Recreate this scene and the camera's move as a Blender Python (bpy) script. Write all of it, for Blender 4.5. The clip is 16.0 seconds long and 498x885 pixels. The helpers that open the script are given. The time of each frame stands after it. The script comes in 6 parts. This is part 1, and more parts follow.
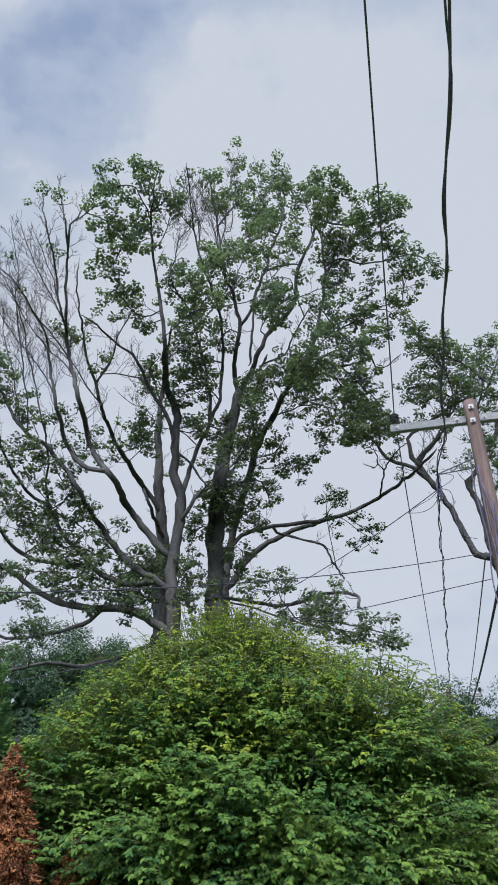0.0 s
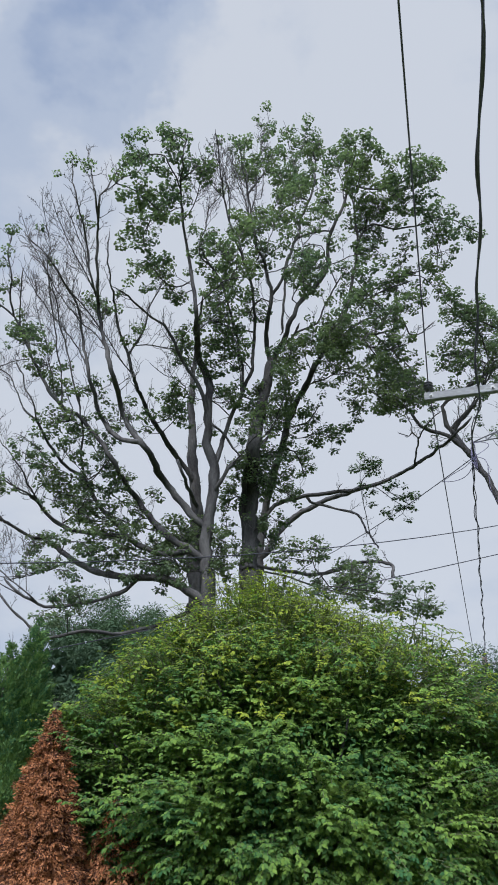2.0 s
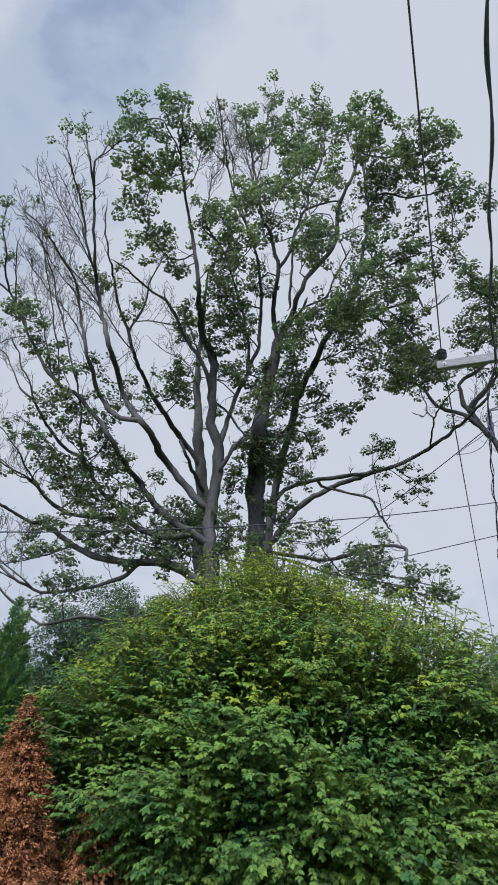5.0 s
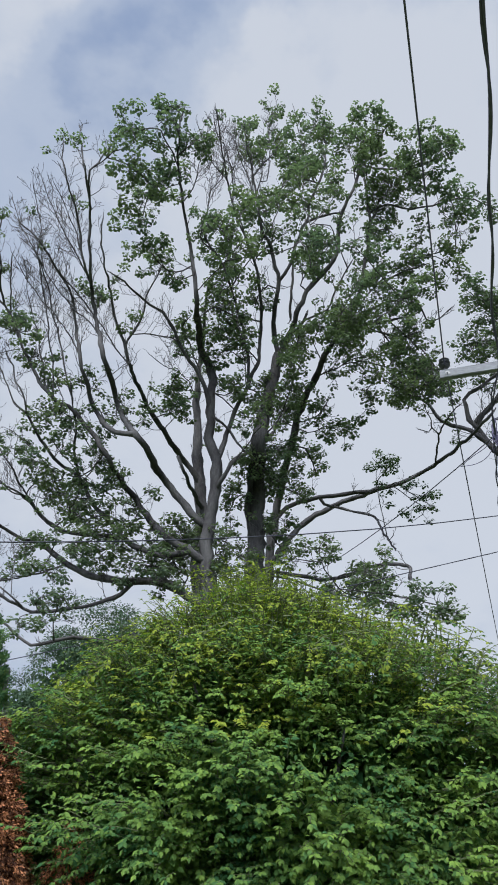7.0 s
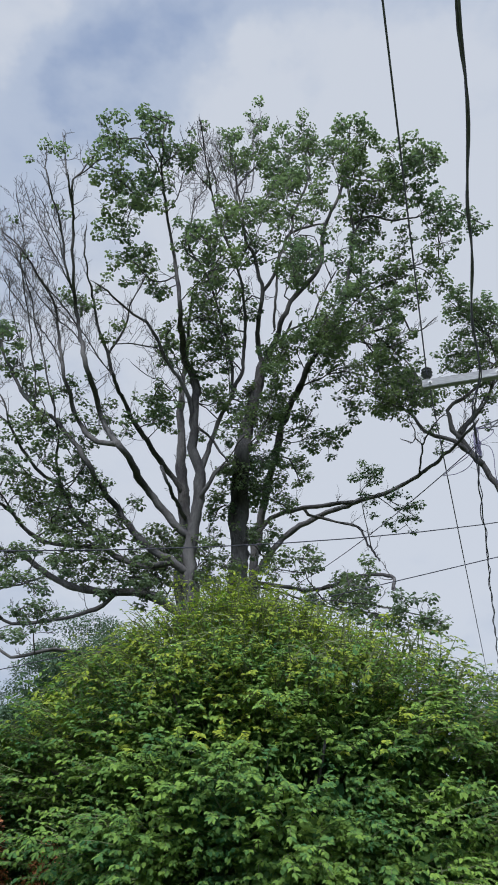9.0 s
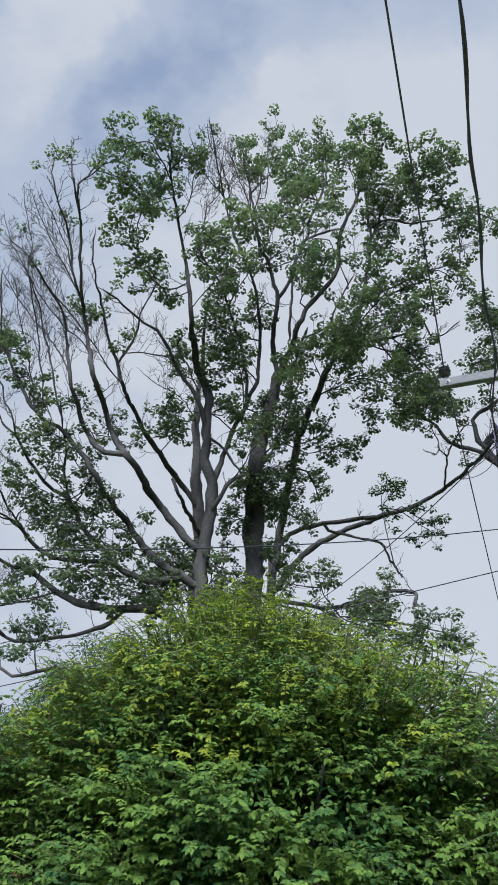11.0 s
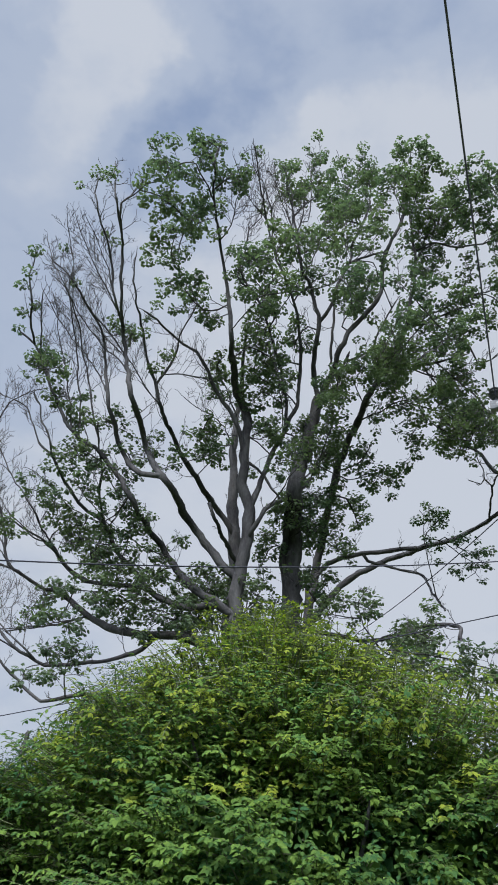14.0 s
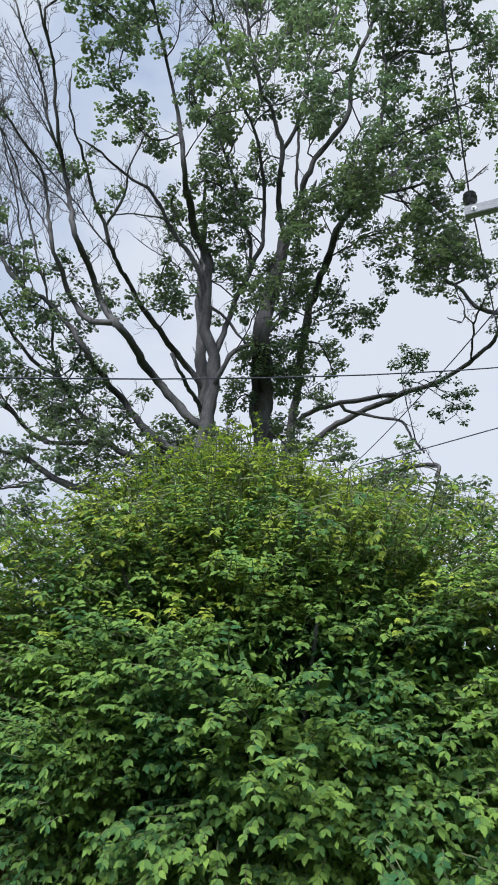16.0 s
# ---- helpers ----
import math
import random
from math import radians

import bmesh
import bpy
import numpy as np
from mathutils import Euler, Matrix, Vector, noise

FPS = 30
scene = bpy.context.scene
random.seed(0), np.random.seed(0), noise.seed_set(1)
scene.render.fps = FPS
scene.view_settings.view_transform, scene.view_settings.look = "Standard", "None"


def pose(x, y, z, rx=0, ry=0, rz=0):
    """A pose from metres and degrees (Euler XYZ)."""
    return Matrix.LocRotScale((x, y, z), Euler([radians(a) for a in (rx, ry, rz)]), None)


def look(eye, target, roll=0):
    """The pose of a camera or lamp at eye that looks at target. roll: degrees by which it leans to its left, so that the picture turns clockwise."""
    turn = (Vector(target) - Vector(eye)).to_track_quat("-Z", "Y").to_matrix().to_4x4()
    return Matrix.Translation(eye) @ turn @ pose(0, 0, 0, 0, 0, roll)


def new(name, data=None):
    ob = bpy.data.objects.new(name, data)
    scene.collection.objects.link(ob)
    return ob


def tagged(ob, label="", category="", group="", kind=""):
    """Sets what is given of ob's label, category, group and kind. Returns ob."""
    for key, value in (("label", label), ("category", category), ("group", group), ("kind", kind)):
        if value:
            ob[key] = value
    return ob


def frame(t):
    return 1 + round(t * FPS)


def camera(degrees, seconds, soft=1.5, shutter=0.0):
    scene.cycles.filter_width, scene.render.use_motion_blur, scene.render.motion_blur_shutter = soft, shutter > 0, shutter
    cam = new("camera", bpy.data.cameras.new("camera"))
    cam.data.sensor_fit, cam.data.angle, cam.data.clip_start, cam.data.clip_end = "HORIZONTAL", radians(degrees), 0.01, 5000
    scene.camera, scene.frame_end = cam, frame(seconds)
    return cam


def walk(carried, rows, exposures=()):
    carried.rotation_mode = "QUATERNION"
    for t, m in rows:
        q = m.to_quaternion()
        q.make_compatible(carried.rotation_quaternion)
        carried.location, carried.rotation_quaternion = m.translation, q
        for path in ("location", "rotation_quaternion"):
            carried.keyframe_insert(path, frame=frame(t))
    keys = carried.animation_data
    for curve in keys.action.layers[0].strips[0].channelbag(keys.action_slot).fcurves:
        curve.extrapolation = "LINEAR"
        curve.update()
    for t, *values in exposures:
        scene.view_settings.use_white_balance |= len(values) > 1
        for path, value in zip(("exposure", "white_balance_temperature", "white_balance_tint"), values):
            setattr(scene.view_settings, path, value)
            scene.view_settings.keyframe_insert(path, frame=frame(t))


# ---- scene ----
cam = camera(35.3, 16.0, 1.75)
METRES, EYE, TILT, LEAN, TURN = 3.8, 1.6, 27.5, 0.0, 0.0
ROWS = [
    (0.0, 0.0, 0.0, 0.0, 0.0, 0.0, -0.0),
    (0.5, 0.0003, 0.0108, -0.0027, 1.63, -1.12, 0.06),
    (1.0, 0.0044, 0.0076, -0.0012, 2.39, -1.7, 0.34),
    (1.5, 0.0071, 0.0035, 0.0002, 2.6, -1.97, 0.6),
    (2.0, 0.0058, 0.0024, 0.0016, 2.47, -2.21, 0.63),
    (2.5, 0.0001, 0.0031, 0.001, 2.31, -2.59, 0.69),
    (3.0, -0.0077, 0.0087, -0.0054, 2.36, -3.01, 0.96),
    (3.5, 0.002, 0.0341, -0.0244, 2.64, -3.33, 1.24),
    (6.0, 0.0964, 0.2619, -0.1299, 4.76, -1.6, 1.31),
    (6.5, 0.1029, 0.2789, -0.1384, 5.05, -1.27, 1.66),
    (7.0, 0.0967, 0.2833, -0.1362, 4.44, -0.7, 1.12),
    (7.5, 0.0942, 0.2801, -0.1339, 3.79, -0.24, 0.91),
    (8.0, 0.0905, 0.2785, -0.1334, 3.25, -0.02, 0.88),
    (10.5, 0.1631, 0.3919, -0.2003, 4.78, 1.08, 1.49),
    (11.0, 0.1783, 0.4447, -0.2197, 5.76, 2.15, 1.45),
    (11.5, 0.1907, 0.4831, -0.2452, 7.51, 3.11, 1.66),
    (12.0, 0.1645, 0.5082, -0.2496, 10.95, 3.91, 2.5),
    (12.5, 0.1451, 0.524, -0.2463, 14.81, 5.77, 1.5),
    (13.0, 0.1489, 0.5269, -0.2451, 14.25, 6.6, 0.17),
    (13.5, 0.1497, 0.5271, -0.2471, 11.29, 6.17, 0.19),
    (14.0, 0.1526, 0.5286, -0.2549, 8.28, 4.59, 0.25),
    (14.5, 0.1736, 0.5597, -0.2744, 6.6, 2.13, 0.73),
    (15.0, 0.2122, 0.6082, -0.3101, 6.14, -0.66, 1.54),
    (15.5, 0.216, 0.6678, -0.3564, 6.18, -3.32, 2.39),
    (16.0, 0.2258, 0.7526, -0.3928, 7.66, -4.28, 3.16),
]
walk(cam, [(t, pose(0, 0, EYE, TILT, LEAN, TURN) @ pose(METRES * x, METRES * y, METRES * z, 90 + pitch, roll, yaw)) for t, x, y, z, yaw, pitch, roll in ROWS], exposures=[(0.0, 0.48), (11.5, 0.48), (12.6, 0.41), (14.0, 0.40), (15.0, 0.57), (16.0, 0.74)])

import itertools

# ---- light ----
def make_world():
    world = bpy.data.worlds.new("sky")
    scene.world = world
    world.use_nodes = True
    nt = world.node_tree
    nt.nodes.clear()
    sky = nt.nodes.new("ShaderNodeTexSky")
    sky.sky_type = "NISHITA"
    sky.sun_disc = False
    sky.sun_elevation, sky.sun_rotation = radians(SUN_UP), radians(SUN_TURN)
    sky.air_density, sky.dust_density = 1.0, 2.0
    coord = nt.nodes.new("ShaderNodeTexCoord")

    def noise_tex(scale, detail, rough, stretch):
        m = nt.nodes.new("ShaderNodeMapping")
        m.inputs["Scale"].default_value = stretch
        m.inputs["Rotation"].default_value = (0.3, 0.5, 0.4)
        n = nt.nodes.new("ShaderNodeTexNoise")
        n.inputs["Scale"].default_value, n.inputs["Detail"].default_value, n.inputs["Roughness"].default_value = scale, detail, rough
        nt.links.new(coord.outputs["Generated"], m.inputs["Vector"])
        nt.links.new(m.outputs["Vector"], n.inputs["Vector"])
        return n.outputs["Fac"]

    warp = nt.nodes.new("ShaderNodeTexNoise")
    warp.inputs["Scale"].default_value, warp.inputs["Detail"].default_value, warp.inputs["Roughness"].default_value = 5.0, 5, 0.6
    nt.links.new(coord.outputs["Generated"], warp.inputs["Vector"])
    bend = nt.nodes.new("ShaderNodeVectorMath")
    bend.operation = "MULTIPLY_ADD"
    nt.links.new(warp.outputs["Color"], bend.inputs[0])
    bend.inputs[1].default_value = (0.24, 0.24, 0.24)
    nt.links.new(coord.outputs["Generated"], bend.inputs[2])
    shift = nt.nodes.new("ShaderNodeVectorMath")
    shift.operation = "SUBTRACT"
    nt.links.new(bend.outputs[0], shift.inputs[0])
    shift.inputs[1].default_value = (0.12, 0.12, 0.12)
    bent = nt.nodes.new("ShaderNodeVectorMath")
    bent.operation = "NORMALIZE"
    nt.links.new(shift.outputs[0], bent.inputs[0])

    def math_node(op, a, b):
        n = nt.nodes.new("ShaderNodeMath")
        n.operation = op
        for i, v in enumerate((a, b)):
            if isinstance(v, (int, float)):
                n.inputs[i].default_value = v
            else:
                nt.links.new(v, n.inputs[i])
        return n.outputs[0]

    def lump(way, inner, outer, source):
        """1 in the middle of a soft round bank of cloud in the direction way, 0 outside it (degrees)."""
        d = nt.nodes.new("ShaderNodeVectorMath")
        d.operation = "DOT_PRODUCT"
        nt.links.new(source, d.inputs[0])
        d.inputs[1].default_value = Vector(way).normalized()
        r = nt.nodes.new("ShaderNodeMapRange")
        r.interpolation_type = "SMOOTHSTEP"
        r.inputs["From Min"].default_value, r.inputs["From Max"].default_value = math.cos(radians(outer)), math.cos(radians(inner))
        nt.links.new(d.outputs["Value"], r.inputs["Value"])
        return r.outputs["Result"]

    broad = noise_tex(2.2, 4, 0.5, (1, 1, 1.6))
    fine = noise_tex(6.0, 5, 0.55, (1, 1, 2.0))
    cover = math_node("ADD", math_node("ADD", math_node("MULTIPLY", broad, 0.5), math_node("MULTIPLY", fine, 0.62)), -0.025)
    for way, inner, outer, amount in CLOUDS:
        cover = math_node("ADD", cover, math_node("MULTIPLY", lump(way, inner, outer, bent.outputs[0]), amount))
    ramp = nt.nodes.new("ShaderNodeValToRGB")
    ramp.color_ramp.interpolation = "EASE"
    e = ramp.color_ramp.elements
    e[0].position, e[0].color = 0.20, (0.205, 0.27, 0.41, 1)
    e[1].position, e[1].color = 0.80, (0.45, 0.485, 0.55, 1)
    mid = e.new(0.50)
    mid.color = (0.335, 0.39, 0.495, 1)
    nt.links.new(cover, ramp.inputs["Fac"])
    veil = nt.nodes.new("ShaderNodeBackground")
    nt.links.new(ramp.outputs["Color"], veil.inputs["Color"])
    a, u = radians(SUN_TURN), radians(SUN_UP)
    glow = lump((math.sin(a) * math.cos(u), math.cos(a) * math.cos(u), math.sin(u)), 4, 43, coord.outputs["Generated"])
    nt.links.new(math_node("ADD", math_node("MULTIPLY", glow, 9.0), 1.0), veil.inputs["Strength"])
    clear = nt.nodes.new("ShaderNodeBackground")
    nt.links.new(sky.outputs["Color"], clear.inputs["Color"])
    clear.inputs["Strength"].default_value = 0.08
    mix = nt.nodes.new("ShaderNodeMixShader")
    mix.inputs["Fac"].default_value = 0.93
    nt.links.new(clear.outputs[0], mix.inputs[1])
    nt.links.new(veil.outputs[0], mix.inputs[2])
    out = nt.nodes.new("ShaderNodeOutputWorld")
    nt.links.new(mix.outputs[0], out.inputs["Surface"])


SUN_UP, SUN_TURN = 53.0, 196.0
# banks of cloud and thinner gaps: direction, inner and outer degrees, amount
CLOUDS = [
    ((-0.043, 0.543, 0.839), 1, 7, 0.1), ((-0.139, 0.582, 0.801), 1, 5, 0.05),
    ((-0.179, 0.589, 0.788), 0, 7, -0.166), ((-0.257, 0.62, 0.741), 0, 6.5, -0.149), ((-0.197, 0.64, 0.743), 0, 5, -0.116),
    ((-0.29, 0.586, 0.757), 0, 4, 0.06), ((-0.07, 0.56, 0.825), 0, 8, -0.116), ((-0.07, 0.636, 0.768), 0, 7, 0.16),
    ((0.052, 0.625, 0.779), 1, 9, 0.18), ((-0.16, 0.72, 0.675), 3, 14, 0.16), ((-0.03, 0.7, 0.71), 3, 14, 0.1), ((-0.265, 0.723, 0.638), 2, 9, 0.08),
    ((0.216, 0.702, 0.679), 3, 13, 0.16), ((0.22, 0.63, 0.745), 2, 11, 0.14),
    ((-0.269, 0.447, 0.853), 0, 6, 0.18), ((-0.282, 0.505, 0.816), 0, 6, 0.17), ((-0.381, 0.538, 0.752), 0, 7, 0.12),
    ((-0.343, 0.488, 0.803), 0, 5, -0.108), ((-0.173, 0.52, 0.837), 1, 7, -0.0994), ((-0.051, 0.5, 0.864), 1, 9, -0.108),
    ((0.26, 0.88, 0.4), 6, 24, 0.2), ((-0.05, 0.9, 0.42), 6, 22, 0.14), ((-0.32, 0.86, 0.38), 4, 18, 0.12),
    ((-0.444, 0.423, 0.79), 0, 7, -0.0662), ((-0.446, 0.51, 0.736), 0, 6, -0.0828), ((-0.488, 0.60, 0.63), 3, 15, -0.0497), ((0.22, 0.75, 0.63), 6, 22, 0.06),
]
make_world()
lamp = bpy.data.lights.new("sun", "SUN")
lamp.energy, lamp.angle, lamp.color = 2.8, radians(24), (1.0, 0.97, 0.92)
sun = new("sun", lamp)
_a = radians(SUN_TURN)
sun.matrix_world = look((0, 0, 30), (-30 * math.sin(_a) * math.cos(radians(SUN_UP)), -30 * math.cos(_a) * math.cos(radians(SUN_UP)), 30 - 30 * math.sin(radians(SUN_UP))))


# ---- materials ----
def material(name, dark, light, rough=0.85, scale=8.0, stretch=(1, 1, 1), bump=0.3, translucent=0.0, fine=60.0, vary=0.0, metal=0.0):
    """Two tones mixed by noise at two scales, with relief; vary: change from piece to piece."""
    m = bpy.data.materials.new(name)
    m.use_nodes = True
    nt = m.node_tree
    L = nt.links.new
    bsdf, out = nt.nodes["Principled BSDF"], nt.nodes["Material Output"]
    bsdf.inputs["Specular IOR Level"].default_value = 0.05 if translucent else 0.06 if rough > 0.92 else 0.35
    bsdf.inputs["Roughness"].default_value, bsdf.inputs["Metallic"].default_value = rough, metal
    coord = nt.nodes.new("ShaderNodeTexCoord")
    mp = nt.nodes.new("ShaderNodeMapping")
    mp.inputs["Scale"].default_value = stretch
    L(coord.outputs["Object"], mp.inputs["Vector"])
    n1, n2 = nt.nodes.new("ShaderNodeTexNoise"), nt.nodes.new("ShaderNodeTexNoise")
    for n, s, d in ((n1, scale, 4), (n2, fine, 3)):
        n.inputs["Scale"].default_value, n.inputs["Detail"].default_value = s, d
        L(mp.outputs["Vector"], n.inputs["Vector"])
    add = nt.nodes.new("ShaderNodeMath")
    add.operation = "MULTIPLY_ADD"
    L(n2.outputs["Fac"], add.inputs[0])
    add.inputs[1].default_value = 0.45
    L(n1.outputs["Fac"], add.inputs[2])
    fac = add.outputs[0]
    if vary:
        g = nt.nodes.new("ShaderNodeNewGeometry")
        o = nt.nodes.new("ShaderNodeObjectInfo")
        s = nt.nodes.new("ShaderNodeMath")
        s.operation = "ADD"
        L(g.outputs["Random Per Island"], s.inputs[0])
        L(o.outputs["Random"], s.inputs[1])
        f = nt.nodes.new("ShaderNodeMath")
        f.operation = "FRACT"
        L(s.outputs[0], f.inputs[0])
        k = nt.nodes.new("ShaderNodeMath")
        k.operation = "MULTIPLY_ADD"
        L(f.outputs[0], k.inputs[0])
        k.inputs[1].default_value = vary
        L(fac, k.inputs[2])
        h = nt.nodes.new("ShaderNodeMath")
        h.operation = "SUBTRACT"
        L(k.outputs[0], h.inputs[0])
        h.inputs[1].default_value = vary / 2
        fac = h.outputs[0]
    ramp = nt.nodes.new("ShaderNodeValToRGB")
    e = ramp.color_ramp.elements
    e[0].position, e[0].color = 0.48, (*dark, 1)
    e[1].position, e[1].color = 0.98, (*light, 1)
    L(fac, ramp.inputs["Fac"])
    L(ramp.outputs["Color"], bsdf.inputs["Base Color"])
    if bump:
        b = nt.nodes.new("ShaderNodeBump")
        b.inputs["Strength"].default_value, b.inputs["Distance"].default_value = bump, 0.02
        L(add.outputs[0], b.inputs["Height"])
        L(b.outputs["Normal"], bsdf.inputs["Normal"])
    if translucent:
        tr = nt.nodes.new("ShaderNodeBsdfTranslucent")
        tint = nt.nodes.new("ShaderNodeMix")
        tint.data_type, tint.blend_type = "RGBA", "MULTIPLY"
        tint.inputs["Factor"].default_value = 1.0
        L(ramp.outputs["Color"], tint.inputs[6])
        tint.inputs[7].default_value = (1.0, 1.14, 0.72, 1)
        L(tint.outputs[2], tr.inputs["Color"])
        mix = nt.nodes.new("ShaderNodeMixShader")
        mix.inputs["Fac"].default_value = translucent
        L(bsdf.outputs[0], mix.inputs[1])
        L(tr.outputs[0], mix.inputs[2])
        L(mix.outputs[0], out.inputs["Surface"])
    return m


BARK = material("grey_maple_bark", (0.034, 0.032, 0.035), (0.104, 0.101, 0.1), 0.95, 4.0, (1, 1, 0.45), 1.0, fine=30)
DARK_BARK = material("dark_bark", (0.036, 0.034, 0.038), (0.1, 0.096, 0.096), 0.95, 7.0, (1, 1, 0.3), 1.0, fine=34)
TWIG = material("twig_bark", (0.042, 0.04, 0.043), (0.115, 0.108, 0.108), 0.9, 5.0, bump=0)
GREEN_TWIG = material("green_shrub_stem", (0.05, 0.065, 0.03), (0.11, 0.13, 0.055), 0.8, 5.0, bump=0)
MAPLE_LEAF = material("maple_leaf", (0.084, 0.122, 0.094), (0.15, 0.188, 0.104), 0.8, 0.9, bump=0, translucent=0.5, fine=2.5, vary=0.18)
SHRUB_LEAF = material("shrub_leaf", (0.032, 0.092, 0.036), (0.16, 0.25, 0.05), 0.65, 1.6, bump=0, translucent=0.36, fine=5.0, vary=0.36)
YELLOW_GREEN_LEAF = material("yellow_green_shrub_leaf", (0.108, 0.165, 0.03), (0.262, 0.31, 0.046), 0.6, 1.6, bump=0, translucent=0.42, fine=5.0, vary=0.5)
CEDAR_LEAF = material("arborvitae_spray", (0.038, 0.1, 0.05), (0.145, 0.235, 0.072), 0.7, 3, bump=0, translucent=0.25, fine=9, vary=0.5)
DEAD_LEAF = material("dead_arborvitae_spray", (0.06, 0.03, 0.022), (0.43, 0.185, 0.09), 0.85, 3, bump=0, translucent=0.2, fine=12, vary=0.8)
FAR_LEAF = material("far_leaf", (0.042, 0.076, 0.054), (0.08, 0.124, 0.07), 1.0, 0.5, bump=0, translucent=0.25, fine=2, vary=0.08)
POLE_WOOD = material("weathered_pole_wood", (0.05, 0.036, 0.036), (0.21, 0.145, 0.135), 0.9, 7.0, (1, 1, 0.08), 0.9, fine=60)
ARM_WOOD = material("grey_crossarm_wood", (0.13, 0.135, 0.145), (0.27, 0.275, 0.29), 0.8, 6.0, (0.3, 1, 1), 0.4, fine=50)
STEEL = material("galvanised_steel", (0.16, 0.16, 0.165), (0.34, 0.34, 0.345), 0.5, 20, metal=0.6, bump=0.1)
DARK_STEEL = material("dull_dark_steel", (0.05, 0.052, 0.06), (0.12, 0.122, 0.135), 0.6, 20, metal=0.3, bump=0.1)
RUBBER = material("black_cable_sheath", (0.09, 0.082, 0.135), (0.145, 0.135, 0.2), 0.94, 20, bump=0.1)
DARK_SHEATH = material("dark_wire_sheath", (0.035, 0.036, 0.048), (0.065, 0.066, 0.082), 0.94, 20, bump=0.1)
CERAMIC = material("grey_glazed_insulator", (0.045, 0.045, 0.052), (0.1, 0.1, 0.112), 0.3, 10, bump=0)
SIDING = material("pale_green_house_siding", (0.30, 0.34, 0.30), (0.42, 0.46, 0.41), 0.7, 2.0, bump=0.1, fine=30, vary=0.15)
WHITE_TRIM = material("white_painted_trim", (0.36, 0.38, 0.37), (0.52, 0.54, 0.53), 0.6, 3.0, bump=0.1, fine=40)
SHINGLE = material("grey_roof_shingle", (0.07, 0.075, 0.085), (0.16, 0.165, 0.18), 0.9, 5.0, bump=0.5, fine=30)
GRASS = material("lawn_ground", (0.035, 0.055, 0.018), (0.10, 0.13, 0.05), 0.95, 0.7, bump=0.6, fine=30)


# ---- mesh helpers ----
def mesh_from(name, verts, faces, mat, smooth=False):
    me = bpy.data.meshes.new(name)
    me.from_pydata([tuple(v) for v in verts], [], faces)
    me.materials.append(mat)
    if smooth:
        me.polygons.foreach_set("use_smooth", [True] * len(me.polygons))
    me.update()
    return me


def part(name, me, parent, label="", kind=""):
    ob = new(name, me)
    ob.parent = parent
    return tagged(ob, label=label, kind=kind)


def thing(name, at, label, category, group="", kind=""):
    ob = new(name)
    ob.location = at
    ob.empty_display_size = 0.2
    return tagged(ob, label, category, group, kind)


def smooth_line(points, step):
    """Catmull-Rom curve through points, with about step metres between places; also each place's share of the way."""
    P = [Vector(p) for p in points]
    P = [2 * P[0] - P[1], *P, 2 * P[-1] - P[-2]]
    out = []
    for i in range(1, len(P) - 2):
        a, b, c, d = P[i - 1:i + 3]
        n = max(1, int((c - b).length / step))
        for k in range(n):
            t = k / n
            out.append(0.5 * (2 * b + (c - a) * t + (2 * a - 5 * b + 4 * c - d) * t * t + (3 * b - a - 3 * c + d) * t ** 3))
    out.append(P[-2])
    return out


def tube_into(verts, faces, line, radii, sides, lumpy=0.0, cap=True):
    base = len(verts)
    up = Vector((0.31, 0.87, 0.38))
    for i, p in enumerate(line):
        d = (line[min(i + 1, len(line) - 1)] - line[max(i - 1, 0)]).normalized()
        u = d.cross(up)
        if u.length < 0.1:
            u = d.cross(Vector((1, 0, 0)))
        u.normalize()
        v = d.cross(u)
        for s in range(sides):
            a = 2 * math.pi * s / sides
            r = radii[i]
            if lumpy:
                r *= 1 + lumpy * noise.noise((p + (u * math.cos(a) + v * math.sin(a)) * 0.3) * 7.5)
            verts.append(p + (u * math.cos(a) + v * math.sin(a)) * r)
    for i in range(len(line) - 1):
        for s in range(sides):
            a, b = base + i * sides + s, base + i * sides + (s + 1) % sides
            faces.append((a, b, b + sides, a + sides))
    if cap:
        faces.append(tuple(base + s for s in range(sides))[::-1])
        faces.append(tuple(base + (len(line) - 1) * sides + s for s in range(sides)))


def tube(name, line, radii, sides, mat, lumpy=0.0):
    v, f = [], []
    tube_into(v, f, line, radii, sides, lumpy)
    return mesh_from(name, v, f, mat, smooth=True)


OVAL = ([(0, 0, 0), (-.2, .2, .05), (-.27, .5, .03), (0, 1, -.15), (.27, .5, .03), (.2, .2, .05)], [(0, 5, 4, 3, 2, 1)])
MAPLE = ([(0, 0, 0), (-.62, .3, -.06), (-.36, .68, .0), (0, 1, -.12), (.36, .68, .0), (.62, .3, -.06)], [(0, 5, 4, 3, 2, 1)])
SIMPLE = ([(0, 0, 0), (-.26, .5, .06), (0, 1, -.05), (.26, .5, .06)], [(0, 3, 2, 1)])
FROND = ([(0, 0, 0), (-.19, .6, .02), (.03, 1.1, -.04), (.2, .54, .0)], [(0, 3, 2, 1)])


def leaf_axes(pos, way, face, size):
    """The axes of many leaves: midrib along way, upper side towards face."""
    way = way / np.linalg.norm(way, axis=1, keepdims=True).clip(1e-6)
    side = np.cross(way, face)
    side /= np.linalg.norm(side, axis=1, keepdims=True).clip(1e-6)
    top = np.cross(side, way)
    return np.asarray(pos), side * size[:, None], way * size[:, None], top * size[:, None]


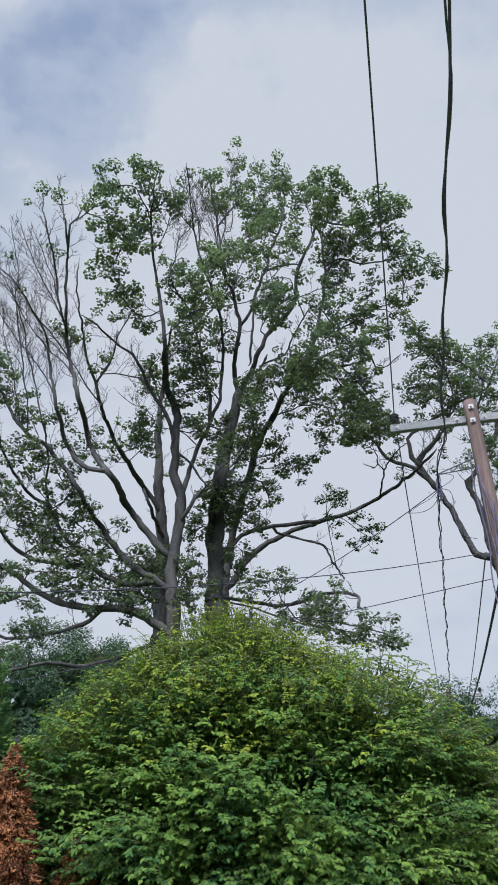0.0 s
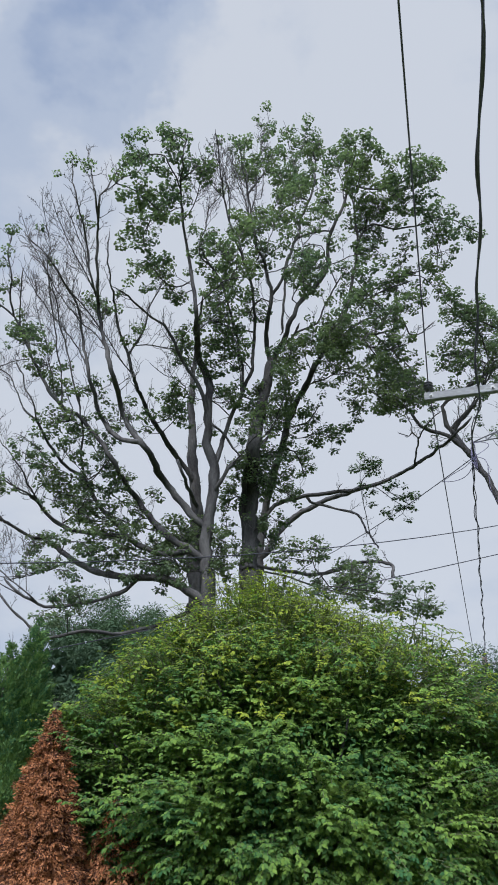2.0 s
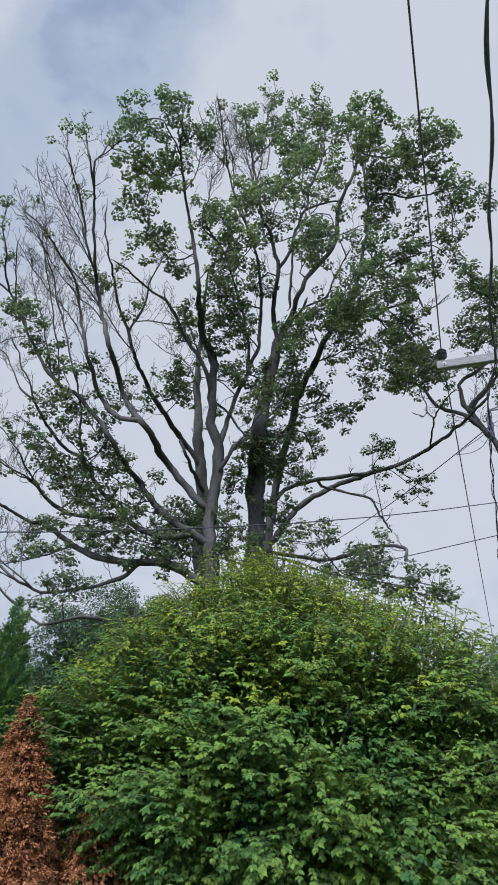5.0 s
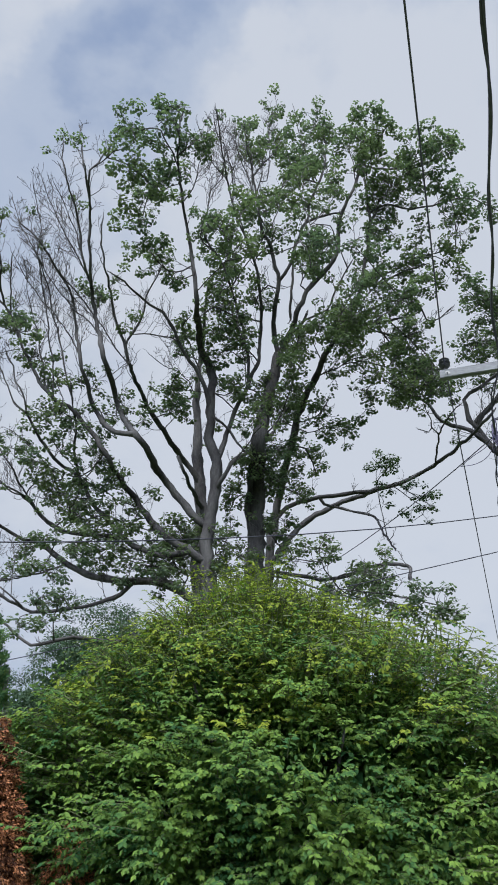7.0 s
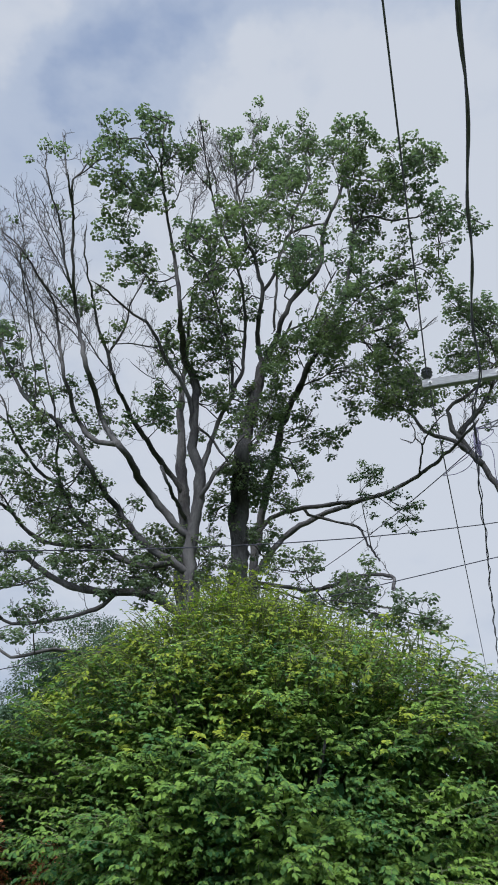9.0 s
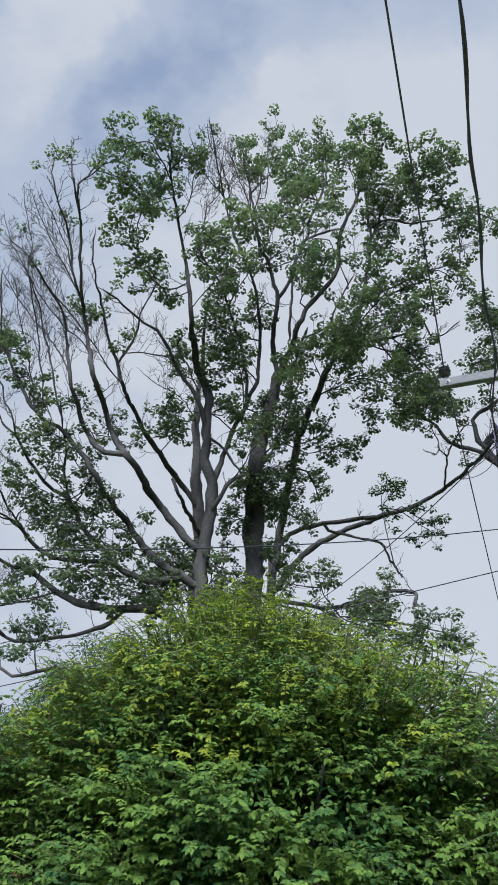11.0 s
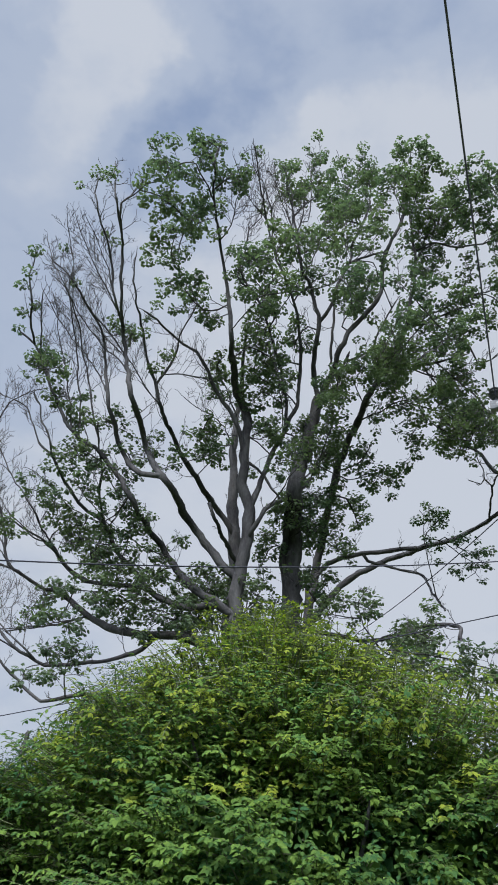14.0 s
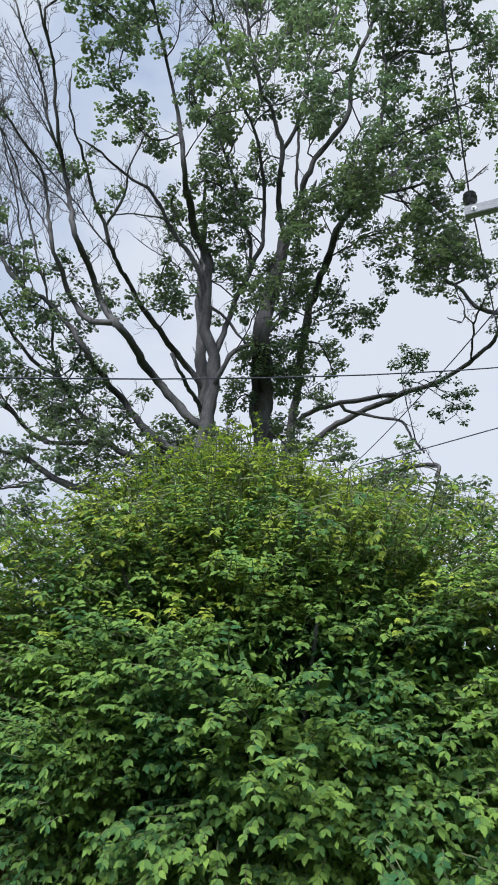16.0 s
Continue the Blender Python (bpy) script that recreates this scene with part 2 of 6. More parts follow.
def leaf_mesh(name, shape, pos, way, face, size, mat):
    p, s, w, t = leaf_axes(pos, way, face, size)
    tv, tf = np.array(shape[0], float), shape[1]
    n, k = len(p), len(tv)
    verts = p[:, None] + tv[None, :, 0:1] * s[:, None] + tv[None, :, 1:2] * w[:, None] + tv[None, :, 2:3] * t[:, None]
    sizes = np.array([len(f) for f in tf])
    flat = np.concatenate([np.array(f) for f in tf])
    loops = (flat[None] + (np.arange(n) * k)[:, None]).ravel()
    totals = np.tile(sizes, n)
    me = bpy.data.meshes.new(name)
    me.vertices.add(n * k)
    me.vertices.foreach_set("co", verts.astype(np.float32).ravel())
    me.loops.add(len(loops))
    me.loops.foreach_set("vertex_index", loops.astype(np.int32))
    me.polygons.add(len(totals))
    me.polygons.foreach_set("loop_start", np.concatenate([[0], np.cumsum(totals)[:-1]]).astype(np.int32))
    me.polygons.foreach_set("loop_total", totals.astype(np.int32))
    me.materials.append(mat)
    me.update(calc_edges=True)
    me.validate()
    return me


def leaf_parts(name, shape, mat, parent, pos, way, face, size):
    """Single leaves as objects of their own on one mesh."""
    one = mesh_from(name, shape[0], shape[1], mat)
    p, s, w, t = leaf_axes(pos, way, face, size)
    for i in range(len(p)):
        ob = new(name, one)
        ob.matrix_basis = Matrix(((s[i][0], w[i][0], t[i][0], p[i][0]), (s[i][1], w[i][1], t[i][1], p[i][1]), (s[i][2], w[i][2], t[i][2], p[i][2]), (0, 0, 0, 1)))
        ob.parent = parent


class Leaves:
    def __init__(self):
        self.pos, self.way, self.face, self.size = [], [], [], []

    def add(self, pos, way, face, size):
        self.pos.append(tuple(pos)), self.way.append(tuple(way)), self.face.append(tuple(face)), self.size.append(size)

    def arrays(self, pick=None):
        a = [np.array(v, float) for v in (self.pos, self.way, self.face, self.size)]
        return a if pick is None else [v[pick] for v in a]


def rand_dir(rng):
    v = Vector((rng.gauss(0, 1), rng.gauss(0, 1), rng.gauss(0, 1)))
    return v.normalized()


# ---- large trees: limbs drawn by hand, twigs and leaves grown on them ----
class Tree:
    def __init__(self, name, base, label, seed, bark, leaf_mat, leaf_size, gap):
        self.root = thing(name, base, label, "tree")
        self.base, self.rng, self.bark, self.leaf_mat, self.leaf_size, self.gap = Vector(base), random.Random(seed), bark, leaf_mat, leaf_size, gap
        self.tv, self.tf, self.leaves, self.wood, self.puffs = [], [], Leaves(), [], {}

    def cluster(self, p, d, n, spread):
        """A drooping umbrella of leaves, unless another one is already there."""
        rng = self.rng
        cell = (int(p.x // 0.3), int(p.y // 0.3), int(p.z // 0.3))
        for k in itertools.product((-1, 0, 1), repeat=3):
            for q in self.puffs.get((cell[0] + k[0], cell[1] + k[1], cell[2] + k[2]), ()):
                if (q - p).length < self.gap:
                    return
        self.puffs.setdefault(cell, []).append(p.copy())
        for _ in range(n):
            o = rand_dir(rng) * spread * rng.random() ** 0.45
            o.z *= 0.62
            out = o.normalized()
            way = out * 0.8 + d * 0.2 + Vector((0, 0, -0.5)) + rand_dir(rng) * 0.4
            face = Vector((0, 0, 0.9)) + out * 0.7 + rand_dir(rng) * 0.4
            self.leaves.add(p + o - self.base, way, face, self.leaf_size * rng.uniform(0.7, 1.2))

    def twig(self, p, d, length, r, level, leaf):
        rng = self.rng
        n = (5, 3, 2)[level]
        line, q = [p.copy()], p.copy()
        for i in range(n):
            d = (d + rand_dir(rng) * 0.26 + Vector((0, 0, 0.2 if leaf < 0.5 else 0.04))).normalized()
            q = q + d * (length / n)
            line.append(q.copy())
            if level < 2 and i >= (1 if level == 0 else 0) and rng.random() < (0.85 if level == 0 else 0.6):
                side = d.cross(rand_dir(rng)).normalized()
                self.twig(q, (d * 0.75 + side * rng.uniform(0.5, 0.9)).normalized(), length * rng.uniform(0.35, 0.6), r * 0.5, level + 1, leaf)
        radii = [max(0.0034, r * (1 - 0.7 * i / n)) for i in range(n + 1)]
        tube_into(self.tv, self.tf, [v - self.base for v in line], radii, 4 if level == 0 else 3, cap=False)
        full = leaf if leaf > 0.5 else leaf * 0.45
        if rng.random() < full * (0.85 if level == 0 else 0.75 if level == 1 else 0.32):
            size = rng.uniform(0.42, 0.92)
            self.cluster(line[-1], d, int(74 * size * size), 0.17 * size)
        return q

    def joined(self, points):
        """Begins the limb on the nearest wood that already stands, a little below its own start."""
        if self.wood and points[0].z > 0:
            near = min(self.wood, key=lambda q: (q - points[0]).length + 0.5 * max(0, q.z - points[0].z))
            if 0.05 < (near - points[0]).length < 1.7:
                turn = (points[0] - near).normalized().dot((points[1] - points[0]).normalized())
                points = [near] + (points if turn > 0.35 or len(points) < 3 else points[1:])
        return points

    def limb(self, points, r0, r1, leaf, shoots, length):
        rng = self.rng
        points = self.joined([Vector(p) for p in points])
        line = smooth_line(points, 0.12)
        wander = rng.random() * 50
        for i, p in enumerate(line):
            k = min(1, 4 * i / len(line)) * (0.04 if r0 > 0.012 else 0.06)
            p += Vector((noise.noise(Vector((i * 0.5, wander, 0))), noise.noise(Vector((i * 0.5, wander, 9))), 0.5 * noise.noise(Vector((i * 0.5, wander, 20))))) * k
            p += noise.noise_vector(Vector((i * 0.83, wander, 40))) * min(0.016, r0 * 0.3) * (1 if i else 0)
        n = len(line) - 1
        radii = [r1 + (r0 - r1) * (1 - i / n) ** (1.0 if points[0][2] < 0 else 1.15) for i in range(n + 1)]
        line.append(line[-1] + (line[-1] - line[-2]).normalized() * r1 * 0.8)
        radii.append(r1 * 0.35)
        self.wood += line[2:-1:2]
        sides = 12 if r0 > 0.1 else 8 if r0 > 0.04 else 6
        part("trunk" if points[0][2] < 0 else "limb", tube("limb", [p - self.base for p in line], radii, sides, self.bark, 0.42), self.root)
        for s in range(shoots):
            u = 0.22 + 0.78 * ((s + rng.random()) / shoots) if shoots > 1 else 0.8
            i = min(n - 1, int(u * n))
            d = (line[i + 1] - line[i]).normalized()
            side = d.cross(rand_dir(rng)).normalized()
            go = (d * rng.uniform(0.4, 0.9) + side * rng.uniform(0.6, 1.0) + Vector((0, 0, 0.25))).normalized()
            self.twig(line[i], go, length * rng.uniform(0.6, 1.2) * (1.3 - 0.75 * u), max(0.0042, min(0.009, radii[i] * 0.5)), 0, leaf)
        for s in range(3 if leaf > 0.5 else 0):
            i = int(n * rng.uniform(0.84, 0.97))
            side = (line[i + 1] - line[i]).normalized().cross(rand_dir(rng)).normalized()
            self.twig(line[i], (side + Vector((0, 0, 0.3))).normalized(), length * rng.uniform(0.45, 0.7), 0.007, 1, leaf)
        if r1 < 0.03:
            self.twig(line[-1], (line[-1] - line[-2]).normalized(), length * (0.3 if leaf < 0.5 else 0.16), r1, 1, leaf)

    def finish(self, singles, leaf_label):
        part("brushwood", mesh_from("twigs", self.tv, self.tf, TWIG), self.root, "fine branching twigs", "stuff")
        a = self.leaves.arrays()
        order = np.argsort(a[0][:, 1])
        near, rest = order[:singles], order[singles:]
        part("foliage", leaf_mesh("foliage", MAPLE, *[v[rest] for v in a], self.leaf_mat), self.root, leaf_label, "stuff")
        return near, a


# ---- ground ----
def make_ground():
    bm = bmesh.new()
    bmesh.ops.create_grid(bm, x_segments=60, y_segments=60, size=1)
    for v in bm.verts:
        x, y = v.co.x, v.co.y
        v.co.x, v.co.y = 900 * x * abs(x) ** 1.5, 900 * y * abs(y) ** 1.5 + 6
        d = math.hypot(v.co.x, v.co.y - 6)
        v.co.z = 0.04 * noise.noise(Vector((v.co.x * 0.5, v.co.y * 0.5, 0))) * min(1, d / 3) - 0.02
    me = bpy.data.meshes.new("ground")
    bm.to_mesh(me)
    me.materials.append(GRASS)
    tagged(new("ground", me), "rough green lawn under the trees and shrubs", "ground", kind="structure")


make_ground()


# ---- the big half-dead maple ----
def make_maple():
    tree = Tree("maple_tree", (-0.9, 14.6, 0), "tall many-stemmed maple, half of its crown bare and dead", 11, BARK, MAPLE_LEAF, 0.05, 0.165)
    limb = tree.limb
    limb([(-1.85, 16.30, -0.10), (-1.85, 16.20, 5.54), (-1.88, 16.20, 6.27), (-1.89, 16.20, 6.90)], 0.211, 0.171, 0.1, 3, 0.5)
    limb([(-1.89, 16.20, 6.90), (-1.89, 16.20, 7.55), (-1.96, 16.20, 8.22), (-2.05, 16.20, 8.92), (-2.09, 16.20, 9.63), (-2.14, 16.20, 10.38), (-2.13, 16.20, 10.99), (-2.08, 16.08, 11.39), (-1.97, 15.66, 11.67), (-1.91, 15.24, 11.94), (-1.77, 14.82, 12.20)], 0.15, 0.0243, 0.25, 9, 0.45)
    limb([(-1.35, 13.90, -0.10), (-1.35, 13.80, 4.96), (-1.39, 13.80, 5.58), (-1.43, 13.80, 6.11), (-1.40, 13.80, 6.44), (-1.36, 13.80, 6.78), (-1.30, 13.80, 7.24), (-1.30, 13.80, 7.59), (-1.40, 13.80, 7.92), (-1.48, 13.80, 8.13), (-1.46, 13.80, 8.46), (-1.46, 13.80, 8.82), (-1.46, 13.84, 9.16), (-1.45, 13.85, 9.42), (-1.54, 13.83, 9.68), (-1.66, 13.73, 9.96), (-1.69, 13.40, 10.15), (-1.67, 12.91, 10.16)], 0.189, 0.0568, 0.1, 5, 0.4)
    limb([(-1.67, 12.91, 10.16), (-1.64, 12.52, 10.36), (-1.78, 12.70, 11.30), (-1.87, 12.58, 11.91), (-1.93, 12.19, 12.30), (-1.84, 11.18, 12.09), (-1.71, 10.41, 12.14), (-1.66, 10.44, 12.75)], 0.0459, 0.0112, 0.6, 10, 0.45)
    limb([(-1.46, 13.80, 8.63), (-1.55, 13.64, 9.05), (-1.70, 13.53, 9.35), (-1.84, 13.43, 9.54), (-1.99, 13.23, 9.76), (-2.09, 13.07, 9.95), (-2.21, 12.95, 10.16), (-2.45, 12.88, 10.38), (-2.66, 12.80, 10.51), (-2.86, 12.55, 10.60), (-3.05, 12.09, 10.55)], 0.0466, 0.0153, 0.05, 10, 0.5)
    limb([(-1.30, 13.80, 7.47), (-1.24, 13.88, 7.90), (-1.19, 14.07, 8.29), (-1.11, 14.09, 8.55), (-1.05, 14.07, 8.79), (-0.96, 14.07, 9.01), (-0.83, 14.12, 9.34), (-0.73, 14.20, 9.71), (-0.63, 14.28, 10.02), (-0.59, 14.29, 10.41), (-0.56, 14.11, 10.87), (-0.56, 13.78, 11.22), (-0.59, 13.48, 11.51), (-0.65, 13.27, 11.71), (-0.77, 12.96, 11.90), (-0.91, 12.67, 12.17), (-1.06, 12.62, 12.65), (-1.14, 12.44, 13.09), (-1.16, 11.58, 13.01), (-1.17, 10.91, 13.13)], 0.0507, 0.0106, 0.1, 15, 0.5)
    limb([(-0.81, 14.13, 9.41), (-0.81, 14.21, 9.96), (-0.90, 14.17, 10.49), (-0.97, 14.03, 10.89), (-1.04, 13.54, 10.99), (-1.13, 13.09, 11.09), (-1.22, 12.95, 11.37), (-1.38, 12.82, 11.58), (-1.53, 12.71, 11.80), (-1.63, 12.60, 12.14)], 0.0383, 0.0164, 0.3, 10, 0.5)
    limb([(-1.33, 13.80, 7.04), (-1.15, 13.61, 7.25), (-0.95, 13.66, 7.61), (-0.79, 13.88, 7.83), (-0.57, 13.88, 7.98), (-0.42, 13.82, 8.07), (-0.29, 13.84, 8.23)], 0.0441, 0.0305, 0, 2, 0.4)
    limb([(-1.46, 13.80, 8.59), (-1.25, 13.92, 8.47), (-1.12, 13.98, 8.35), (-0.97, 13.92, 8.07), (-0.83, 13.92, 7.87)], 0.0258, 0.0203, 0, 1, 0.3)
    limb([(-0.65, 14.80, -0.10), (-0.65, 14.70, 5.17), (-0.67, 14.72, 5.84), (-0.66, 14.87, 6.46), (-0.65, 14.77, 7.01), (-0.64, 14.75, 7.49), (-0.60, 14.21, 7.76), (-0.55, 13.83, 8.08), (-0.46, 13.95, 8.69), (-0.37, 14.15, 9.31), (-0.28, 14.30, 9.86), (-0.22, 14.35, 10.24)], 0.251, 0.1, 0.1, 5, 0.5)
    limb([(-0.22, 14.35, 10.24), (-0.07, 14.25, 10.49), (0.08, 13.86, 10.58), (0.21, 13.60, 10.82), (0.37, 13.59, 11.20), (0.60, 13.53, 11.42), (0.82, 13.42, 11.64), (0.96, 13.34, 11.93), (1.00, 13.29, 12.30), (1.04, 13.19, 12.63), (1.15, 13.08, 12.90), (1.31, 13.07, 13.25), (1.43, 13.17, 13.69), (1.51, 13.49, 14.55), (1.56, 13.87, 15.61)], 0.0613, 0.0144, 0.5, 8, 0.5)
    limb([(-0.67, 14.84, 6.33), (-0.80, 14.71, 7.00), (-0.77, 14.57, 7.43), (-0.68, 14.09, 7.77), (-0.59, 13.83, 8.20), (-0.51, 13.95, 8.69)], 0.0624, 0.0519, 0.2, 3, 0.3)
    limb([(-0.22, 14.35, 10.19), (-0.30, 14.27, 10.61), (-0.30, 13.99, 10.92), (-0.24, 13.76, 11.19), (-0.19, 13.61, 11.48), (-0.24, 13.48, 11.74), (-0.32, 13.34, 12.08), (-0.46, 13.14, 12.27), (-0.54, 12.92, 12.56), (-0.62, 12.82, 12.96), (-0.68, 12.79, 13.48), (-0.77, 12.60, 14.00), (-0.83, 12.37, 14.33)], 0.056, 0.013, 0.2, 11, 0.5)
    limb([(-0.19, 13.61, 11.48), (-0.06, 13.55, 11.62), (0.07, 13.50, 11.87), (0.14, 13.51, 12.24), (0.26, 13.56, 12.66), (0.41, 13.55, 13.04), (0.46, 13.47, 13.42), (0.62, 13.45, 13.80), (0.77, 13.66, 14.49), (0.85, 14.06, 15.47), (0.80, 14.24, 16.47)], 0.0391, 0.015, 0.8, 8, 0.45)
    limb([(0.38, 13.55, 12.97), (0.63, 13.50, 12.99), (0.84, 13.36, 12.93), (1.07, 13.15, 12.76)], 0.0293, 0.0172, 0.2, 3, 0.3)
    limb([(0.14, 13.51, 12.25), (0.08, 13.56, 11.62), (0.05, 13.66, 11.12), (0.02, 13.79, 10.71)], 0.0224, 0.0274, 0.1, 3, 0.3)
    limb([(-0.06, 14.22, 10.50), (0.22, 13.81, 10.49), (0.36, 13.58, 10.66)], 0.0381, 0.0271, 0, 0, 0.2)
    limb([(0.75, 13.60, 10.75), (0.92, 13.52, 11.12), (1.09, 13.38, 11.39), (1.25, 13.31, 11.64)], 0.022, 0.0139, 0.2, 6, 0.4)
    limb([(-0.55, 17.12, -0.10), (-0.55, 17.02, 6.76), (-0.47, 17.27, 7.38), (-0.41, 17.32, 7.95), (-0.27, 17.05, 8.52), (-0.12, 15.92, 8.60), (-0.01, 15.27, 8.74), (0.14, 15.06, 9.21), (0.33, 14.72, 9.51), (0.51, 14.25, 9.62), (0.64, 13.90, 9.75), (0.75, 13.69, 9.91)], 0.148, 0.0532, 0.1, 3, 0.45)
    limb([(0.75, 13.69, 9.91), (1.00, 13.70, 10.24), (1.25, 13.69, 10.42), (1.67, 13.68, 10.46), (2.04, 13.66, 10.52), (2.42, 13.63, 10.60)], 0.0431, 0.0164, 0.5, 7, 0.45)
    limb([(0.75, 13.69, 9.91), (1.03, 13.68, 10.42), (1.27, 13.56, 10.81), (1.43, 13.35, 11.22), (1.53, 13.28, 11.81), (1.57, 13.07, 12.15), (1.59, 12.91, 12.53), (1.59, 13.03, 13.31), (1.57, 13.38, 14.33), (1.70, 13.80, 15.59)], 0.0379, 0.0144, 0.8, 9, 0.45)
    limb([(1.56, 13.10, 12.10), (1.63, 12.93, 12.33), (1.76, 12.93, 12.55), (1.96, 12.98, 12.72)], 0.028, 0.0171, 0.9, 5, 0.35)
    limb([(1.22, 13.69, 10.40), (1.47, 13.62, 10.64), (1.70, 13.55, 10.75), (1.98, 13.53, 10.83), (2.31, 13.54, 10.92)], 0.0272, 0.0138, 0.6, 6, 0.4)
    limb([(1.43, 13.35, 11.22), (1.80, 13.37, 11.16), (2.01, 13.35, 11.29), (2.29, 13.34, 11.41), (2.65, 13.34, 11.55)], 0.0219, 0.014, 0.8, 7, 0.4)
    limb([(-1.40, 13.80, 6.38), (-1.62, 13.78, 6.54), (-1.81, 13.80, 6.78), (-2.02, 13.81, 7.02), (-2.18, 13.75, 7.21), (-2.31, 13.47, 7.34), (-2.36, 12.99, 7.42), (-2.42, 12.64, 7.47), (-2.54, 12.56, 7.58), (-2.74, 12.80, 7.90), (-2.92, 13.01, 8.25), (-3.03, 12.94, 8.48), (-3.02, 12.65, 8.59), (-3.01, 12.09, 8.63), (-3.07, 11.95, 8.88), (-3.22, 12.15, 9.33), (-3.38, 12.32, 9.81), (-3.44, 12.21, 10.18), (-3.38, 11.75, 10.36), (-3.38, 11.47, 10.79), (-3.35, 11.21, 11.22), (-3.12, 10.37, 10.99), (-3.07, 10.24, 11.17), (-2.97, 10.38, 11.58), (-2.92, 10.67, 12.23)], 0.0733, 0.0102, 0.05, 20, 0.45)
    limb([(-3.23, 10.79, 11.12), (-3.17, 10.23, 11.24), (-3.36, 10.42, 11.95), (-3.61, 10.80, 12.89)], 0.0191, 0.0106, 0.1, 11, 0.35)
    limb([(-3.42, 12.09, 10.23), (-3.48, 11.64, 10.47), (-3.58, 11.54, 10.98), (-3.59, 11.26, 11.27), (-3.51, 10.54, 11.15), (-3.62, 10.41, 11.58), (-3.80, 10.64, 12.31)], 0.0249, 0.0103, 0.1, 13, 0.45)
    limb([(-1.96, 16.20, 8.22), (-2.09, 16.04, 8.46), (-2.27, 15.94, 8.69), (-2.39, 15.65, 8.77), (-2.47, 15.32, 8.82), (-2.58, 15.00, 8.93), (-2.67, 14.60, 8.96), (-2.77, 14.32, 9.08), (-2.83, 13.99, 9.20), (-2.86, 13.57, 9.19), (-2.87, 13.09, 9.23), (-2.92, 12.92, 9.42), (-2.98, 12.94, 9.65), (-3.09, 12.84, 9.90), (-3.19, 12.72, 10.24), (-3.21, 12.45, 10.45), (-3.17, 11.97, 10.51), (-3.21, 11.63, 10.85), (-3.22, 11.54, 11.36)], 0.0641, 0.0102, 0.12, 13, 0.5)
    limb([(-2.97, 12.93, 9.59), (-2.86, 12.99, 9.92), (-2.73, 12.95, 10.21), (-2.64, 12.83, 10.46), (-2.55, 12.71, 10.67), (-2.33, 12.60, 11.04)], 0.026, 0.0116, 0, 10, 0.4)
    limb([(-1.91, 16.20, 7.75), (-1.95, 15.16, 7.69), (-1.96, 14.13, 7.62), (-2.09, 14.18, 7.93)], 0.0437, 0.0312, 0, 3, 0.3)
    limb([(-1.40, 13.80, 5.74), (-1.75, 13.69, 5.95), (-2.04, 13.66, 6.13), (-2.25, 13.75, 6.32), (-2.52, 13.98, 6.65), (-2.76, 14.05, 7.00), (-2.91, 13.70, 7.12), (-2.99, 13.03, 7.22), (-3.15, 12.79, 7.48), (-3.36, 12.91, 7.79), (-3.57, 13.00, 8.02), (-3.71, 12.96, 8.20), (-3.84, 12.87, 8.31), (-3.99, 12.75, 8.34), (-4.19, 12.65, 8.49), (-4.41, 12.67, 8.82), (-4.65, 12.70, 9.23), (-4.87, 12.62, 9.67), (-5.02, 12.61, 10.03), (-5.20, 12.56, 10.31), (-5.44, 12.46, 10.51)], 0.072, 0.0189, 0.25, 13, 0.45)
    limb([(-4.87, 12.62, 9.67), (-5.06, 12.60, 10.15), (-5.06, 12.40, 10.48), (-4.93, 11.98, 10.56), (-4.84, 11.70, 10.74)], 0.0213, 0.0104, 0, 10, 0.4)
    limb([(-5.20, 12.56, 10.31), (-5.21, 12.21, 10.58), (-5.07, 11.83, 10.74), (-5.19, 11.75, 11.19), (-5.17, 11.73, 11.55)], 0.0213, 0.0108, 0.15, 10, 0.4)
    limb([(-2.49, 12.59, 7.54), (-2.68, 12.58, 7.59), (-2.90, 12.65, 7.68), (-3.10, 12.80, 7.87), (-3.28, 12.92, 8.09), (-3.40, 12.93, 8.29), (-3.47, 12.76, 8.49), (-3.49, 12.47, 8.66), (-3.54, 12.30, 8.90), (-3.67, 12.39, 9.32), (-3.80, 12.53, 9.79), (-3.86, 12.50, 10.18), (-3.92, 12.31, 10.41), (-4.03, 12.06, 10.56), (-4.17, 11.76, 10.77), (-4.41, 11.64, 11.07), (-4.82, 11.66, 11.48)], 0.0471, 0.0117, 0.05, 15, 0.5)
    limb([(-1.68, 13.71, 5.91), (-2.14, 13.61, 5.82), (-2.48, 13.62, 5.92), (-2.70, 13.67, 6.04), (-2.91, 13.78, 6.23), (-3.12, 13.90, 6.48), (-3.32, 13.94, 6.69), (-3.50, 13.96, 6.87), (-3.62, 13.95, 7.04), (-3.72, 13.88, 7.22), (-3.80, 13.79, 7.37), (-3.92, 13.77, 7.48), (-4.08, 13.76, 7.55), (-4.22, 13.62, 7.67), (-4.36, 13.45, 7.83), (-4.49, 13.31, 8.01), (-4.58, 13.16, 8.16), (-4.66, 13.06, 8.29), (-4.85, 13.04, 8.46)], 0.0573, 0.0206, 0.3, 6, 0.4)
    limb([(-4.65, 13.06, 8.28), (-4.66, 12.87, 8.47), (-4.77, 12.83, 8.71), (-4.91, 12.85, 8.91), (-4.95, 12.79, 9.13), (-5.06, 12.74, 9.34)], 0.0203, 0.013, 0, 8, 0.4)
